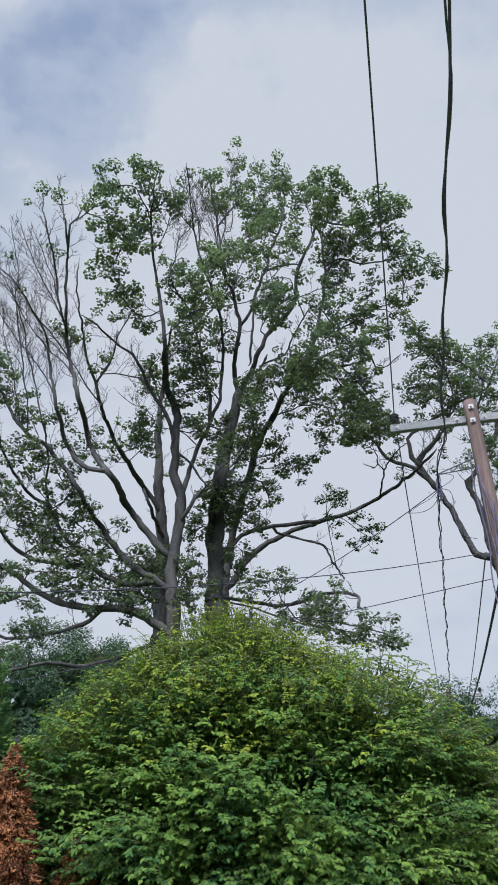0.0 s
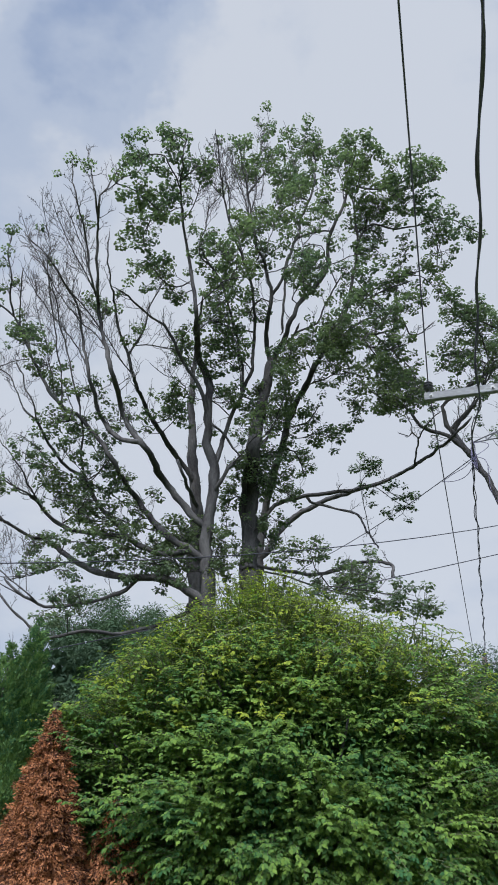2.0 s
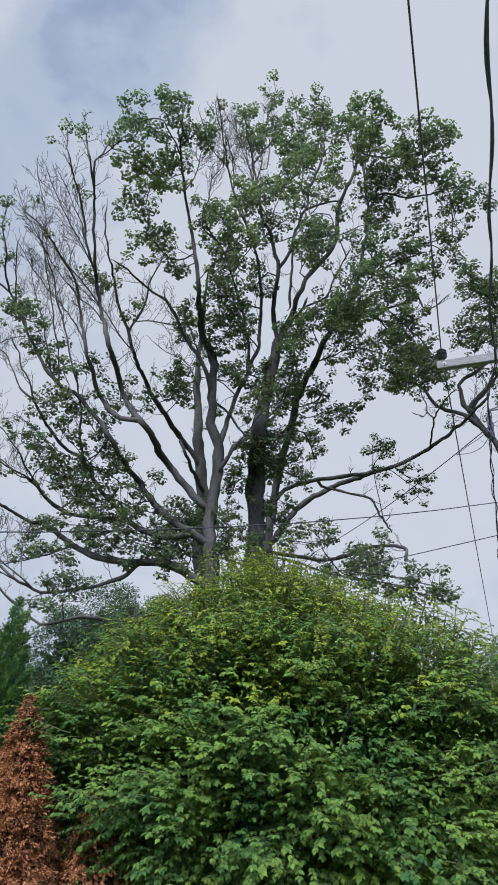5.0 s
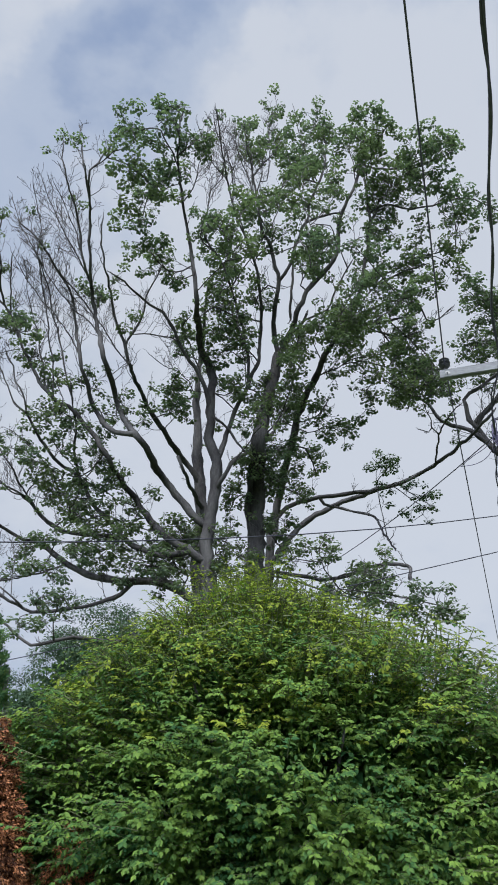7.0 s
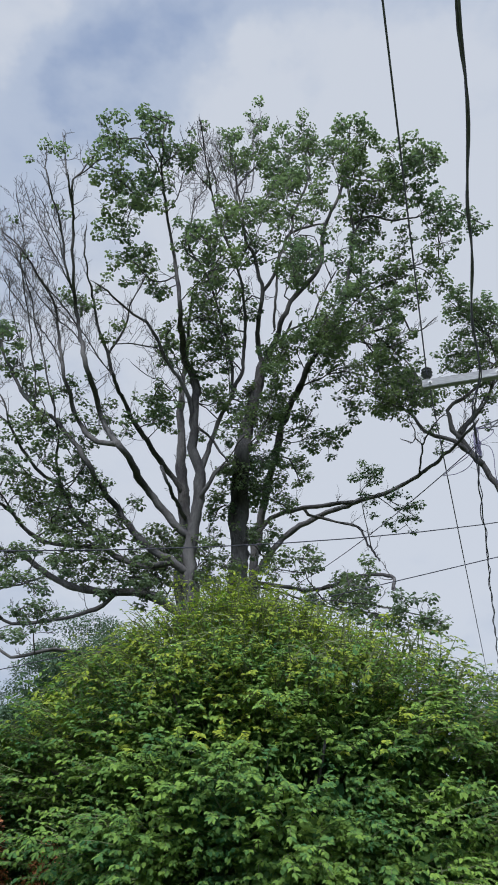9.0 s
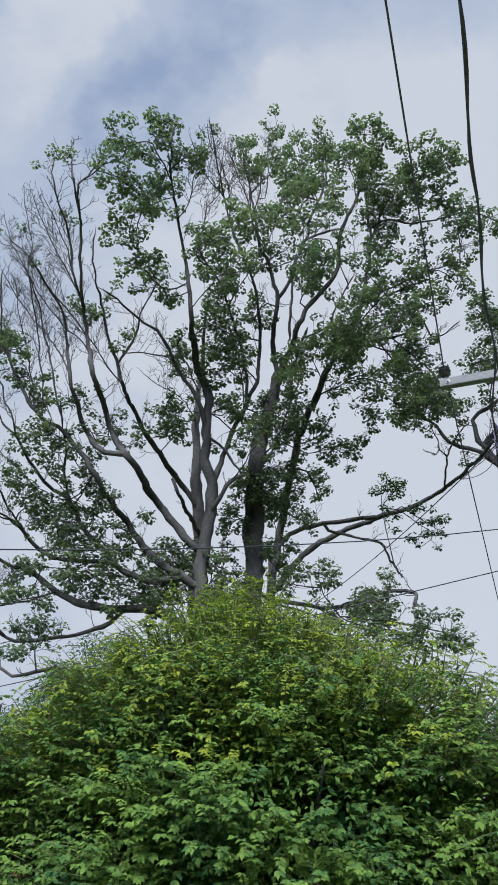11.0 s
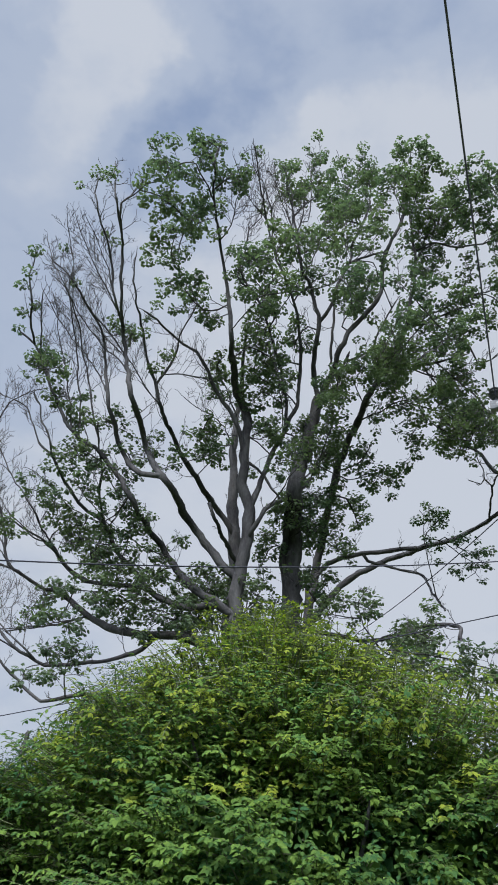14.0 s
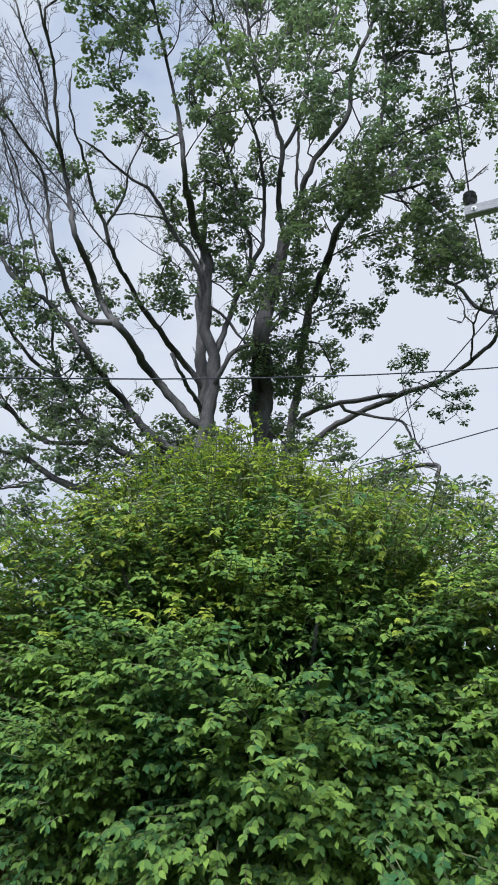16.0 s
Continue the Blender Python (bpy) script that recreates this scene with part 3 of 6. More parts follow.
    limb([(-3.92, 13.77, 7.48), (-3.81, 13.36, 7.78), (-3.74, 13.13, 8.08), (-3.77, 12.87, 8.36), (-3.78, 12.70, 8.63)], 0.0252, 0.0149, 0.5, 4, 0.35)
    limb([(-2.89, 13.78, 6.21), (-3.38, 13.98, 6.32), (-3.80, 14.26, 6.45), (-4.18, 14.55, 6.61), (-4.50, 14.83, 6.80), (-4.74, 14.88, 6.99), (-4.89, 14.72, 7.15), (-4.94, 14.35, 7.23)], 0.0402, 0.0295, 0.2, 6, 0.4)
    limb([(-4.94, 14.35, 7.23), (-5.08, 13.92, 7.23), (-5.25, 13.81, 7.27), (-5.44, 13.79, 7.41)], 0.021, 0.0158, 0, 5, 0.35)
    limb([(-4.94, 14.37, 7.23), (-4.83, 14.17, 7.32), (-4.71, 14.11, 7.40)], 0.016, 0.0106, 0, 1, 0.2)
    limb([(-1.37, 13.80, 5.22), (-1.91, 13.73, 5.30), (-2.18, 13.74, 5.40), (-2.46, 13.83, 5.46), (-2.78, 13.86, 5.44), (-3.16, 13.98, 5.53), (-3.58, 14.32, 5.70), (-3.91, 14.49, 5.90), (-4.20, 14.48, 6.07), (-4.53, 14.57, 6.33), (-4.84, 14.62, 6.52)], 0.0809, 0.0482, 0.08, 6, 0.4)
    limb([(-4.16, 14.48, 6.04), (-4.35, 13.98, 5.64), (-4.45, 13.22, 5.32), (-4.64, 12.94, 5.18)], 0.0201, 0.0118, 0.1, 6, 0.35)
    limb([(-2.55, 13.84, 5.46), (-2.84, 13.83, 5.22), (-3.06, 13.83, 5.12), (-3.31, 13.65, 4.98), (-3.53, 13.35, 4.85), (-3.77, 13.17, 4.76), (-4.07, 13.17, 4.76), (-4.27, 13.02, 4.82), (-4.49, 12.87, 4.93), (-4.72, 12.91, 5.14)], 0.0387, 0.0235, 0.05, 8, 0.35)
    limb([(-1.79, 14.39, 4.99), (-2.12, 14.24, 4.73), (-2.38, 14.14, 4.61), (-2.64, 13.99, 4.54), (-2.84, 13.75, 4.40), (-3.08, 13.32, 4.34), (-3.29, 12.97, 4.31), (-3.54, 12.85, 4.22), (-3.83, 12.91, 4.17), (-4.17, 13.05, 4.32), (-4.38, 13.02, 4.49), (-4.56, 12.91, 4.65), (-4.75, 12.87, 4.86)], 0.044, 0.0187, 0.03, 8, 0.3)
    limb([(-4.08, 12.71, 8.40), (-4.16, 12.67, 9.11), (-4.27, 12.66, 9.50), (-4.36, 12.61, 9.96), (-4.42, 12.44, 10.36), (-4.36, 11.96, 10.53), (-4.34, 11.66, 10.83), (-4.36, 11.63, 11.34), (-4.42, 11.46, 11.73), (-4.49, 11.25, 12.04)], 0.0179, 0.00664, 0, 28, 0.54)
    limb([(-3.77, 12.82, 8.44), (-3.96, 12.65, 9.03), (-4.09, 12.63, 9.55), (-4.26, 12.59, 10.07), (-4.29, 12.34, 10.42), (-4.30, 11.85, 10.58), (-4.48, 11.63, 10.94), (-4.81, 11.66, 11.50), (-4.99, 11.66, 12.03)], 0.0197, 0.00682, 0, 28, 0.54)
    limb([(-3.58, 12.33, 9.02), (-3.91, 12.52, 9.61), (-4.19, 12.55, 10.03), (-4.37, 12.52, 10.22), (-4.57, 12.35, 10.43), (-4.67, 11.92, 10.52), (-4.79, 11.68, 10.75)], 0.016, 0.00648, 0, 25, 0.48)
    limb([(-3.36, 12.31, 9.76), (-3.66, 12.22, 10.18), (-3.92, 12.02, 10.43), (-4.11, 11.79, 10.66), (-4.32, 11.65, 10.95), (-4.58, 11.63, 11.18), (-4.89, 11.66, 11.37)], 0.016, 0.00664, 0, 25, 0.54)
    limb([(-3.41, 11.98, 10.27), (-3.58, 11.65, 10.55), (-3.84, 11.60, 11.03), (-4.06, 11.45, 11.44), (-4.16, 11.14, 11.65), (-4.23, 11.03, 11.84)], 0.0157, 0.00649, 0, 25, 0.54)
    limb([(-3.46, 11.79, 10.39), (-3.60, 11.58, 10.88), (-3.79, 11.31, 11.32), (-3.82, 10.84, 11.37), (-3.88, 10.75, 11.48)], 0.0139, 0.00627, 0, 22, 0.48)
    limb([(-3.18, 12.10, 9.21), (-3.50, 12.32, 9.73), (-3.82, 12.39, 10.05), (-4.09, 12.28, 10.37), (-4.26, 11.98, 10.55), (-4.38, 11.68, 10.72), (-4.71, 11.63, 11.08)], 0.0157, 0.00653, 0, 25, 0.54)
    limb([(-2.87, 13.14, 9.23), (-3.08, 12.77, 9.43), (-3.31, 12.62, 9.79), (-3.65, 12.54, 10.13), (-4.05, 12.25, 10.46)], 0.0159, 0.00731, 0, 22, 0.48)
    limb([(-4.19, 12.65, 8.49), (-4.36, 12.67, 9.11), (-4.47, 12.63, 9.59), (-4.65, 12.59, 10.08), (-4.72, 12.37, 10.45), (-4.58, 11.80, 10.55)], 0.0159, 0.00644, 0, 25, 0.54)
    limb([(-1.04, 12.63, 12.59), (-1.03, 12.55, 13.12), (-1.09, 11.92, 13.19), (-1.19, 11.13, 12.89), (-1.23, 10.82, 12.90)], 0.0155, 0.00652, 0, 25, 0.504)
    limb([(-0.61, 12.83, 12.90), (-0.52, 12.98, 13.72), (-0.49, 13.15, 14.45), (-0.42, 13.56, 15.54), (-0.35, 13.79, 16.37)], 0.0161, 0.0084, 0.05, 25, 0.504)
    limb([(-1.61, 12.62, 12.08), (-1.52, 12.58, 12.41), (-1.45, 12.42, 12.78), (-1.24, 12.32, 13.01), (-1.13, 11.82, 13.10)], 0.0151, 0.00687, 0, 22, 0.48)
    limb([(-0.50, 13.04, 12.41), (-0.63, 12.83, 12.75), (-0.75, 12.74, 13.36), (-0.91, 12.38, 13.56), (-0.96, 11.86, 13.71)], 0.0155, 0.00705, 0, 25, 0.504)
    limb([(-1.13, 12.46, 13.03), (-1.33, 11.66, 12.74), (-1.38, 10.90, 12.42), (-1.44, 10.60, 12.44)], 0.0126, 0.00633, 0, 19, 0.48)
    limb([(-1.93, 12.18, 12.30), (-1.72, 12.04, 12.52), (-1.52, 11.41, 12.43), (-1.40, 11.13, 12.44)], 0.0127, 0.00648, 0.1, 16, 0.42)
    limb([(-2.87, 12.99, 9.88), (-2.67, 13.04, 9.92), (-2.40, 13.09, 9.90), (-2.16, 13.18, 9.91), (-2.01, 13.36, 9.84)], 0.0122, 0.0123, 0, 12, 0.48)
    limb([(-2.14, 16.20, 10.53), (-2.19, 14.79, 10.06), (-2.30, 13.35, 9.41), (-2.49, 13.13, 9.48)], 0.0134, 0.00805, 0, 16, 0.48)
    limb([(0.64, 13.90, 9.75), (0.80, 13.80, 10.02), (1.03, 13.70, 10.29), (1.10, 13.65, 10.60)], 0.0161, 0.0109, 1, 10, 0.38)
    limb([(0.51, 14.25, 9.62), (0.90, 13.90, 9.61), (1.24, 13.76, 9.72), (1.54, 13.84, 9.83)], 0.016, 0.0107, 1, 12, 0.4)
    limb([(0.14, 15.06, 9.21), (0.33, 14.79, 8.97), (0.55, 14.38, 8.89), (0.72, 14.14, 9.03)], 0.0164, 0.0106, 1, 12, 0.38)
    limb([(-0.01, 15.27, 8.74), (0.27, 15.37, 8.65), (0.39, 15.57, 8.47), (0.47, 16.23, 8.49)], 0.0168, 0.0117, 1, 9, 0.34)
    limb([(-0.27, 17.05, 8.52), (-0.04, 16.90, 8.35), (0.17, 16.59, 8.11), (0.28, 16.81, 8.03)], 0.0181, 0.0119, 1, 6, 0.3)
    limb([(-0.55, 13.83, 8.08), (-0.30, 13.85, 8.33), (-0.14, 14.01, 8.65), (0.04, 14.12, 8.96)], 0.0153, 0.0106, 1, 16, 0.36)
    limb([(-0.60, 14.21, 7.76), (-0.43, 14.60, 7.80), (-0.33, 15.25, 7.82), (-0.40, 15.37, 7.61)], 0.0158, 0.0109, 1, 12, 0.32)
    limb([(-0.65, 14.76, 7.25), (-0.88, 14.50, 7.28), (-1.04, 14.41, 7.12), (-1.11, 14.38, 6.88)], 0.0155, 0.0102, 1, 7, 0.3)
    limb([(-0.66, 14.83, 6.68), (-0.45, 15.23, 6.81), (-0.28, 15.46, 6.65), (-0.11, 15.58, 6.57)], 0.016, 0.0108, 1, 10, 0.3)
    limb([(1.67, 13.68, 10.46), (1.84, 13.77, 10.19), (2.00, 13.85, 9.97), (2.23, 13.87, 9.84)], 0.0163, 0.0108, 1, 10, 0.36)
    limb([(-0.67, 14.75, 5.96), (0.00, 15.07, 5.82), (0.67, 15.22, 5.63), (1.24, 14.27, 5.22), (1.60, 13.40, 4.95), (1.95, 13.26, 4.74)], 0.0208, 0.00913, 1, 22, 0.34)
    limb([(0.59, 15.21, 5.66), (0.97, 15.40, 6.03), (1.22, 15.04, 5.81), (1.45, 14.15, 5.45)], 0.016, 0.00978, 1, 12, 0.32)
    limb([(-0.37, 14.15, 9.31), (-0.13, 14.16, 9.38), (0.10, 14.11, 9.22), (0.27, 14.02, 9.30)], 0.0161, 0.0106, 1, 10, 0.34)
    limb([(1.00, 13.70, 10.24), (1.33, 13.58, 10.76), (1.62, 13.41, 11.05), (1.80, 13.35, 11.22)], 0.0163, 0.011, 1, 12, 0.38)
    limb([(1.25, 13.69, 10.42), (1.67, 13.73, 10.30), (2.12, 13.75, 10.17), (2.51, 13.65, 10.23)], 0.0163, 0.0108, 1, 13, 0.36)
    limb([(-1.89, 16.20, 6.90), (-1.84, 15.31, 6.49), (-1.88, 14.40, 6.03), (-2.13, 14.28, 5.88)], 0.0161, 0.00999, 1, 3, 0.32)
    limb([(-1.52, 13.76, 5.81), (-1.37, 14.18, 5.90), (-1.24, 14.59, 5.86), (-1.13, 14.62, 5.70)], 0.0148, 0.0101, 1, 4, 0.3)
    limb([(-1.03, 14.07, 8.85), (-1.28, 14.05, 9.08), (-1.46, 14.00, 9.18), (-1.17, 14.03, 9.32)], 0.0159, 0.0107, 1, 3, 0.32)
    limb([(-0.81, 14.13, 9.41), (-0.60, 14.12, 9.23), (-0.48, 14.06, 9.00), (-0.42, 13.95, 8.69)], 0.016, 0.0104, 1, 10, 0.32)
    limb([(-0.55, 17.02, 6.76), (-0.37, 16.97, 6.90), (-0.20, 17.31, 7.32), (0.01, 17.66, 7.71), (0.41, 17.79, 8.10), (1.20, 17.86, 8.54), (1.94, 17.34, 8.59), (2.55, 17.50, 8.86), (3.16, 16.99, 9.05), (3.54, 15.78, 8.95), (3.71, 15.17, 8.95), (3.86, 14.71, 9.02)], 0.0767, 0.0281, 0, 3, 0.4)
    limb([(-0.43, 17.31, 7.78), (-0.17, 17.33, 8.15), (0.40, 17.15, 8.29), (0.98, 17.23, 8.40), (1.63, 17.13, 8.45)], 0.0553, 0.043, 0, 2, 0.4)
    limb([(0.46, 17.16, 8.30), (0.65, 17.23, 8.19), (0.95, 17.32, 8.14), (1.31, 17.32, 8.03), (1.63, 17.08, 7.87), (1.76, 16.82, 7.62), (1.81, 16.48, 7.26), (1.89, 16.13, 6.97), (1.91, 15.83, 6.76), (1.94, 15.38, 6.48)], 0.0337, 0.0162, 0, 7, 0.3)
    limb([(-0.61, 14.78, 5.95), (0.00, 15.16, 5.95), (0.74, 15.51, 5.97), (1.25, 15.37, 6.08), (1.57, 15.07, 6.10), (1.96, 14.10, 5.77), (1.91, 13.50, 5.36)], 0.0366, 0.0281, 0.1, 6, 0.4)
    limb([(2.31, 13.54, 10.92), (2.51, 13.60, 10.77), (2.61, 13.63, 10.46), (2.87, 13.61, 10.47), (3.11, 13.61, 10.71)], 0.0193, 0.0111, 0, 6, 0.35)
    limb([(1.43, 13.35, 11.22), (1.74, 13.33, 11.30), (2.01, 13.32, 11.40), (2.41, 13.28, 11.61), (2.84, 13.28, 11.77), (3.26, 13.33, 11.92)], 0.022, 0.0114, 0.8, 9, 0.4)
    limb([(1.59, 12.93, 12.47), (1.97, 12.99, 12.78), (2.43, 13.02, 12.66), (2.98, 13.09, 12.85), (3.62, 13.23, 13.08), (4.24, 13.39, 12.84)], 0.0229, 0.0119, 0.9, 13, 0.4)
    limb([(1.57, 13.36, 14.26), (1.93, 13.16, 13.90), (2.41, 13.13, 13.91), (2.94, 13.22, 14.33), (3.50, 13.30, 14.65)], 0.024, 0.0126, 0.9, 12, 0.42)
    limb([(2.04, 13.66, 10.52), (2.23, 13.73, 10.16), (2.55, 13.75, 9.76), (2.71, 13.85, 9.55)], 0.0162, 0.0107, 0.9, 9, 0.4)
    limb([(-4.50, 14.83, 6.80), (-4.17, 14.66, 6.94), (-3.76, 14.36, 6.89), (-3.38, 14.29, 6.63)], 0.0161, 0.0103, 1, 6, 0.38)
    limb([(-3.32, 13.94, 6.69), (-3.70, 14.07, 7.01), (-4.14, 14.39, 7.26), (-4.53, 14.17, 7.44)], 0.0154, 0.0106, 1, 6, 0.4)
    limb([(-2.91, 13.78, 6.23), (-3.10, 13.93, 6.08), (-3.46, 14.32, 6.13), (-3.85, 14.52, 6.27)], 0.0149, 0.0104, 1, 6, 0.36)
    limb([(-2.52, 13.98, 6.65), (-2.82, 14.19, 6.65), (-3.10, 14.29, 6.57), (-3.31, 14.27, 6.45)], 0.0152, 0.0102, 1, 4, 0.36)
    limb([(-2.18, 13.74, 5.40), (-2.40, 13.96, 5.73), (-2.30, 14.25, 6.10), (-2.02, 14.31, 6.19)], 0.0147, 0.0101, 1, 3, 0.36)
    limb([(-1.91, 13.73, 5.30), (-1.79, 14.18, 5.63), (-2.13, 14.28, 5.88), (-2.52, 14.18, 5.80)], 0.0148, 0.00995, 1, 3, 0.34)
    limb([(-4.53, 14.57, 6.33), (-4.63, 14.64, 6.43), (-4.71, 14.48, 6.30), (-4.74, 14.21, 6.10)], 0.016, 0.0104, 1, 7, 0.32)
    limb([(-4.87, 12.62, 9.67), (-5.00, 12.61, 9.86), (-5.15, 12.61, 10.02)], 0.0158, 0.0106, 0.8, 5, 0.3)
    limb([(-3.84, 12.87, 8.31), (-4.00, 12.93, 8.18), (-4.14, 12.91, 8.18), (-4.35, 13.05, 8.13)], 0.015, 0.0101, 0.9, 7, 0.36)
    limb([(-3.15, 12.79, 7.48), (-3.34, 13.26, 7.38), (-3.59, 13.67, 7.38), (-3.82, 13.96, 7.32)], 0.0148, 0.0103, 0.9, 4, 0.36)
    limb([(-1.84, 11.18, 12.09), (-1.91, 10.46, 11.94), (-2.15, 10.44, 12.30), (-2.66, 10.73, 12.53)], 0.0148, 0.0103, 0.9, 10, 0.36)
    limb([(-1.73, 10.54, 12.14), (-1.88, 10.46, 12.54), (-2.00, 10.47, 12.88), (-1.73, 10.43, 12.61)], 0.0152, 0.0101, 0.9, 8, 0.34)
    limb([(-1.80, 10.93, 12.12), (-1.63, 10.75, 12.14), (-1.48, 10.70, 12.24), (-1.43, 10.98, 12.35)], 0.0151, 0.0102, 0.9, 7, 0.32)
    limb([(-1.84, 11.18, 12.09), (-2.11, 11.37, 12.06), (-2.42, 11.54, 11.95), (-2.58, 11.79, 11.69)], 0.0155, 0.0104, 0.8, 8, 0.34)
    limb([(-1.78, 12.70, 11.30), (-2.06, 12.64, 10.99), (-2.28, 12.60, 11.10), (-2.49, 12.28, 11.20)], 0.0158, 0.0105, 0.8, 8, 0.34)
    limb([(3.11, 17.03, 9.04), (3.10, 16.62, 9.19), (3.08, 16.05, 9.24), (3.10, 15.50, 9.24), (3.17, 15.07, 9.21), (3.29, 14.71, 9.20)], 0.0246, 0.0112, 0, 3, 0.2)
    limb([(3.08, 16.03, 9.24), (2.90, 15.87, 9.31), (2.87, 15.62, 9.31), (2.75, 15.29, 9.33), (2.63, 14.93, 9.35)], 0.0148, 0.00904, 0, 3, 0.15)
    limb([(2.90, 15.87, 9.31), (2.85, 16.08, 9.33), (2.64, 16.00, 9.36)], 0.015, 0.00954, 0, 1, 0.12)
    limb([(-0.63, 14.28, 10.02), (-0.85, 14.19, 10.29), (-1.14, 14.12, 10.46), (-1.42, 13.87, 10.44)], 0.0166, 0.0109, 1, 9, 0.34)
    limb([(-0.56, 14.11, 10.87), (-0.79, 14.06, 10.91), (-1.09, 14.09, 10.72), (-1.31, 14.03, 10.38)], 0.0168, 0.011, 1, 9, 0.34)
    limb([(-0.97, 14.03, 10.89), (-1.18, 13.71, 10.82), (-1.39, 13.04, 10.45), (-1.62, 12.96, 10.20)], 0.0165, 0.0104, 1, 8, 0.34)
    limb([(-1.13, 13.09, 11.09), (-0.98, 13.19, 11.37), (-1.09, 12.98, 11.57), (-1.25, 12.80, 11.72)], 0.0164, 0.0109, 1, 8, 0.32)
    limb([(-0.65, 13.27, 11.71), (-0.46, 13.26, 11.98), (-0.23, 13.38, 12.37), (-0.05, 13.49, 12.61)], 0.0168, 0.0116, 1, 8, 0.34)
    limb([(-0.54, 12.92, 12.56), (-0.28, 13.20, 13.05), (-0.04, 13.35, 13.42), (0.15, 13.41, 13.70)], 0.0174, 0.012, 1, 8, 0.34)
    limb([(-1.38, 12.82, 11.58), (-1.65, 12.68, 11.84), (-1.54, 12.63, 12.09), (-1.31, 12.62, 12.29)], 0.0163, 0.011, 1, 9, 0.34)
    limb([(-0.19, 13.61, 11.48), (-0.41, 13.64, 11.40), (-0.60, 13.73, 11.25), (-0.66, 13.90, 11.09)], 0.0167, 0.0112, 1, 7, 0.32)
    limb([(0.37, 13.59, 11.20), (0.24, 13.59, 11.35), (0.54, 13.48, 11.84), (0.79, 13.42, 12.22)], 0.0166, 0.0114, 1, 8, 0.34)
    limb([(-2.10, 16.12, 11.25), (-2.11, 14.55, 10.75), (-1.96, 13.06, 10.07), (-1.77, 12.85, 10.13)], 0.0172, 0.0103, 1, 7, 0.32)
    limb([(-0.68, 12.79, 13.48), (-0.47, 13.10, 14.16), (-0.29, 13.50, 14.87), (-0.16, 13.82, 15.54)], 0.0181, 0.013, 1, 8, 0.34)
    limb([(0.62, 13.45, 13.80), (0.34, 13.52, 14.12), (0.09, 13.55, 14.40), (0.29, 13.86, 15.03)], 0.0183, 0.0128, 1, 9, 0.34)
    limb([(-2.14, 16.20, 10.38), (-2.24, 15.02, 9.67), (-2.22, 13.69, 9.15), (-2.11, 13.61, 9.34)], 0.0171, 0.0105, 1, 7, 0.32)
    limb([(-4.91, 14.50, 6.44), (-5.22, 14.28, 6.58), (-5.41, 14.16, 6.66), (-5.61, 14.18, 6.91), (-5.71, 14.14, 7.34), (-5.82, 13.99, 7.69), (-6.00, 13.82, 8.09), (-6.10, 13.75, 8.34), (-6.33, 13.74, 8.64), (-6.60, 13.78, 8.98), (-6.85, 13.78, 9.29), (-7.00, 13.76, 9.54), (-6.91, 13.63, 9.84), (-6.74, 13.30, 10.17)], 0.0333, 0.0102, 0, 22, 0.6)
    limb([(-5.33, 14.21, 6.65), (-5.72, 14.18, 6.78), (-6.17, 14.37, 7.00), (-6.70, 14.49, 7.32), (-7.09, 14.33, 7.64), (-7.27, 14.03, 7.97), (-7.51, 13.90, 8.05), (-7.73, 13.84, 8.10), (-8.06, 13.77, 8.15)], 0.0225, 0.0123, 0.2, 12, 0.48)
    limb([(-7.21, 14.15, 7.84), (-7.37, 13.88, 8.19), (-7.55, 13.78, 8.49), (-7.57, 13.75, 8.80), (-7.57, 13.74, 9.19), (-7.79, 13.64, 9.67), (-7.81, 13.53, 9.99)], 0.0121, 0.00679, 0, 25, 0.48)
    limb([(-7.60, 13.87, 8.08), (-7.76, 13.78, 8.36), (-7.83, 13.74, 8.69), (-7.80, 13.71, 9.07), (-7.96, 13.63, 9.52), (-8.16, 13.51, 9.92)], 0.0123, 0.00685, 0, 25, 0.48)
    limb([(-5.65, 14.19, 7.01), (-5.89, 14.29, 7.35), (-6.47, 14.42, 7.92), (-6.56, 13.95, 8.26), (-6.69, 13.80, 8.53), (-7.09, 13.78, 8.90), (-7.30, 13.77, 9.19), (-7.47, 13.70, 9.61), (-7.55, 13.58, 9.96)], 0.0154, 0.00759, 0.05, 25, 0.54)
    limb([(-6.00, 13.82, 8.09), (-6.03, 13.65, 8.63), (-6.03, 13.53, 9.19), (-5.81, 13.23, 9.42), (-5.45, 12.92, 9.41), (-5.12, 12.73, 9.40), (-4.86, 12.65, 9.39)], 0.0194, 0.00804, 0, 19, 0.48)
    limb([(-4.11, 14.56, 6.58), (-4.79, 14.89, 7.07), (-4.95, 14.61, 7.29), (-4.93, 13.95, 7.32), (-4.99, 13.48, 7.50), (-5.26, 13.45, 7.87), (-5.55, 13.53, 8.19), (-5.85, 13.56, 8.67), (-6.09, 13.60, 9.10), (-6.35, 13.66, 9.37), (-6.50, 13.57, 9.69)], 0.023, 0.0081, 0, 25, 0.54)
    limb([(-4.95, 14.61, 7.29), (-5.10, 14.02, 7.21), (-5.33, 13.72, 7.37), (-5.67, 13.79, 7.68), (-5.87, 13.77, 8.01)], 0.0148, 0.00762, 0.05, 16, 0.48)
    limb([(-5.41, 13.47, 8.23), (-5.82, 13.60, 8.42), (-6.34, 13.74, 8.70), (-6.76, 13.79, 8.67), (-7.19, 13.78, 8.67)], 0.00954, 0.00648, 0, 12, 0.48)
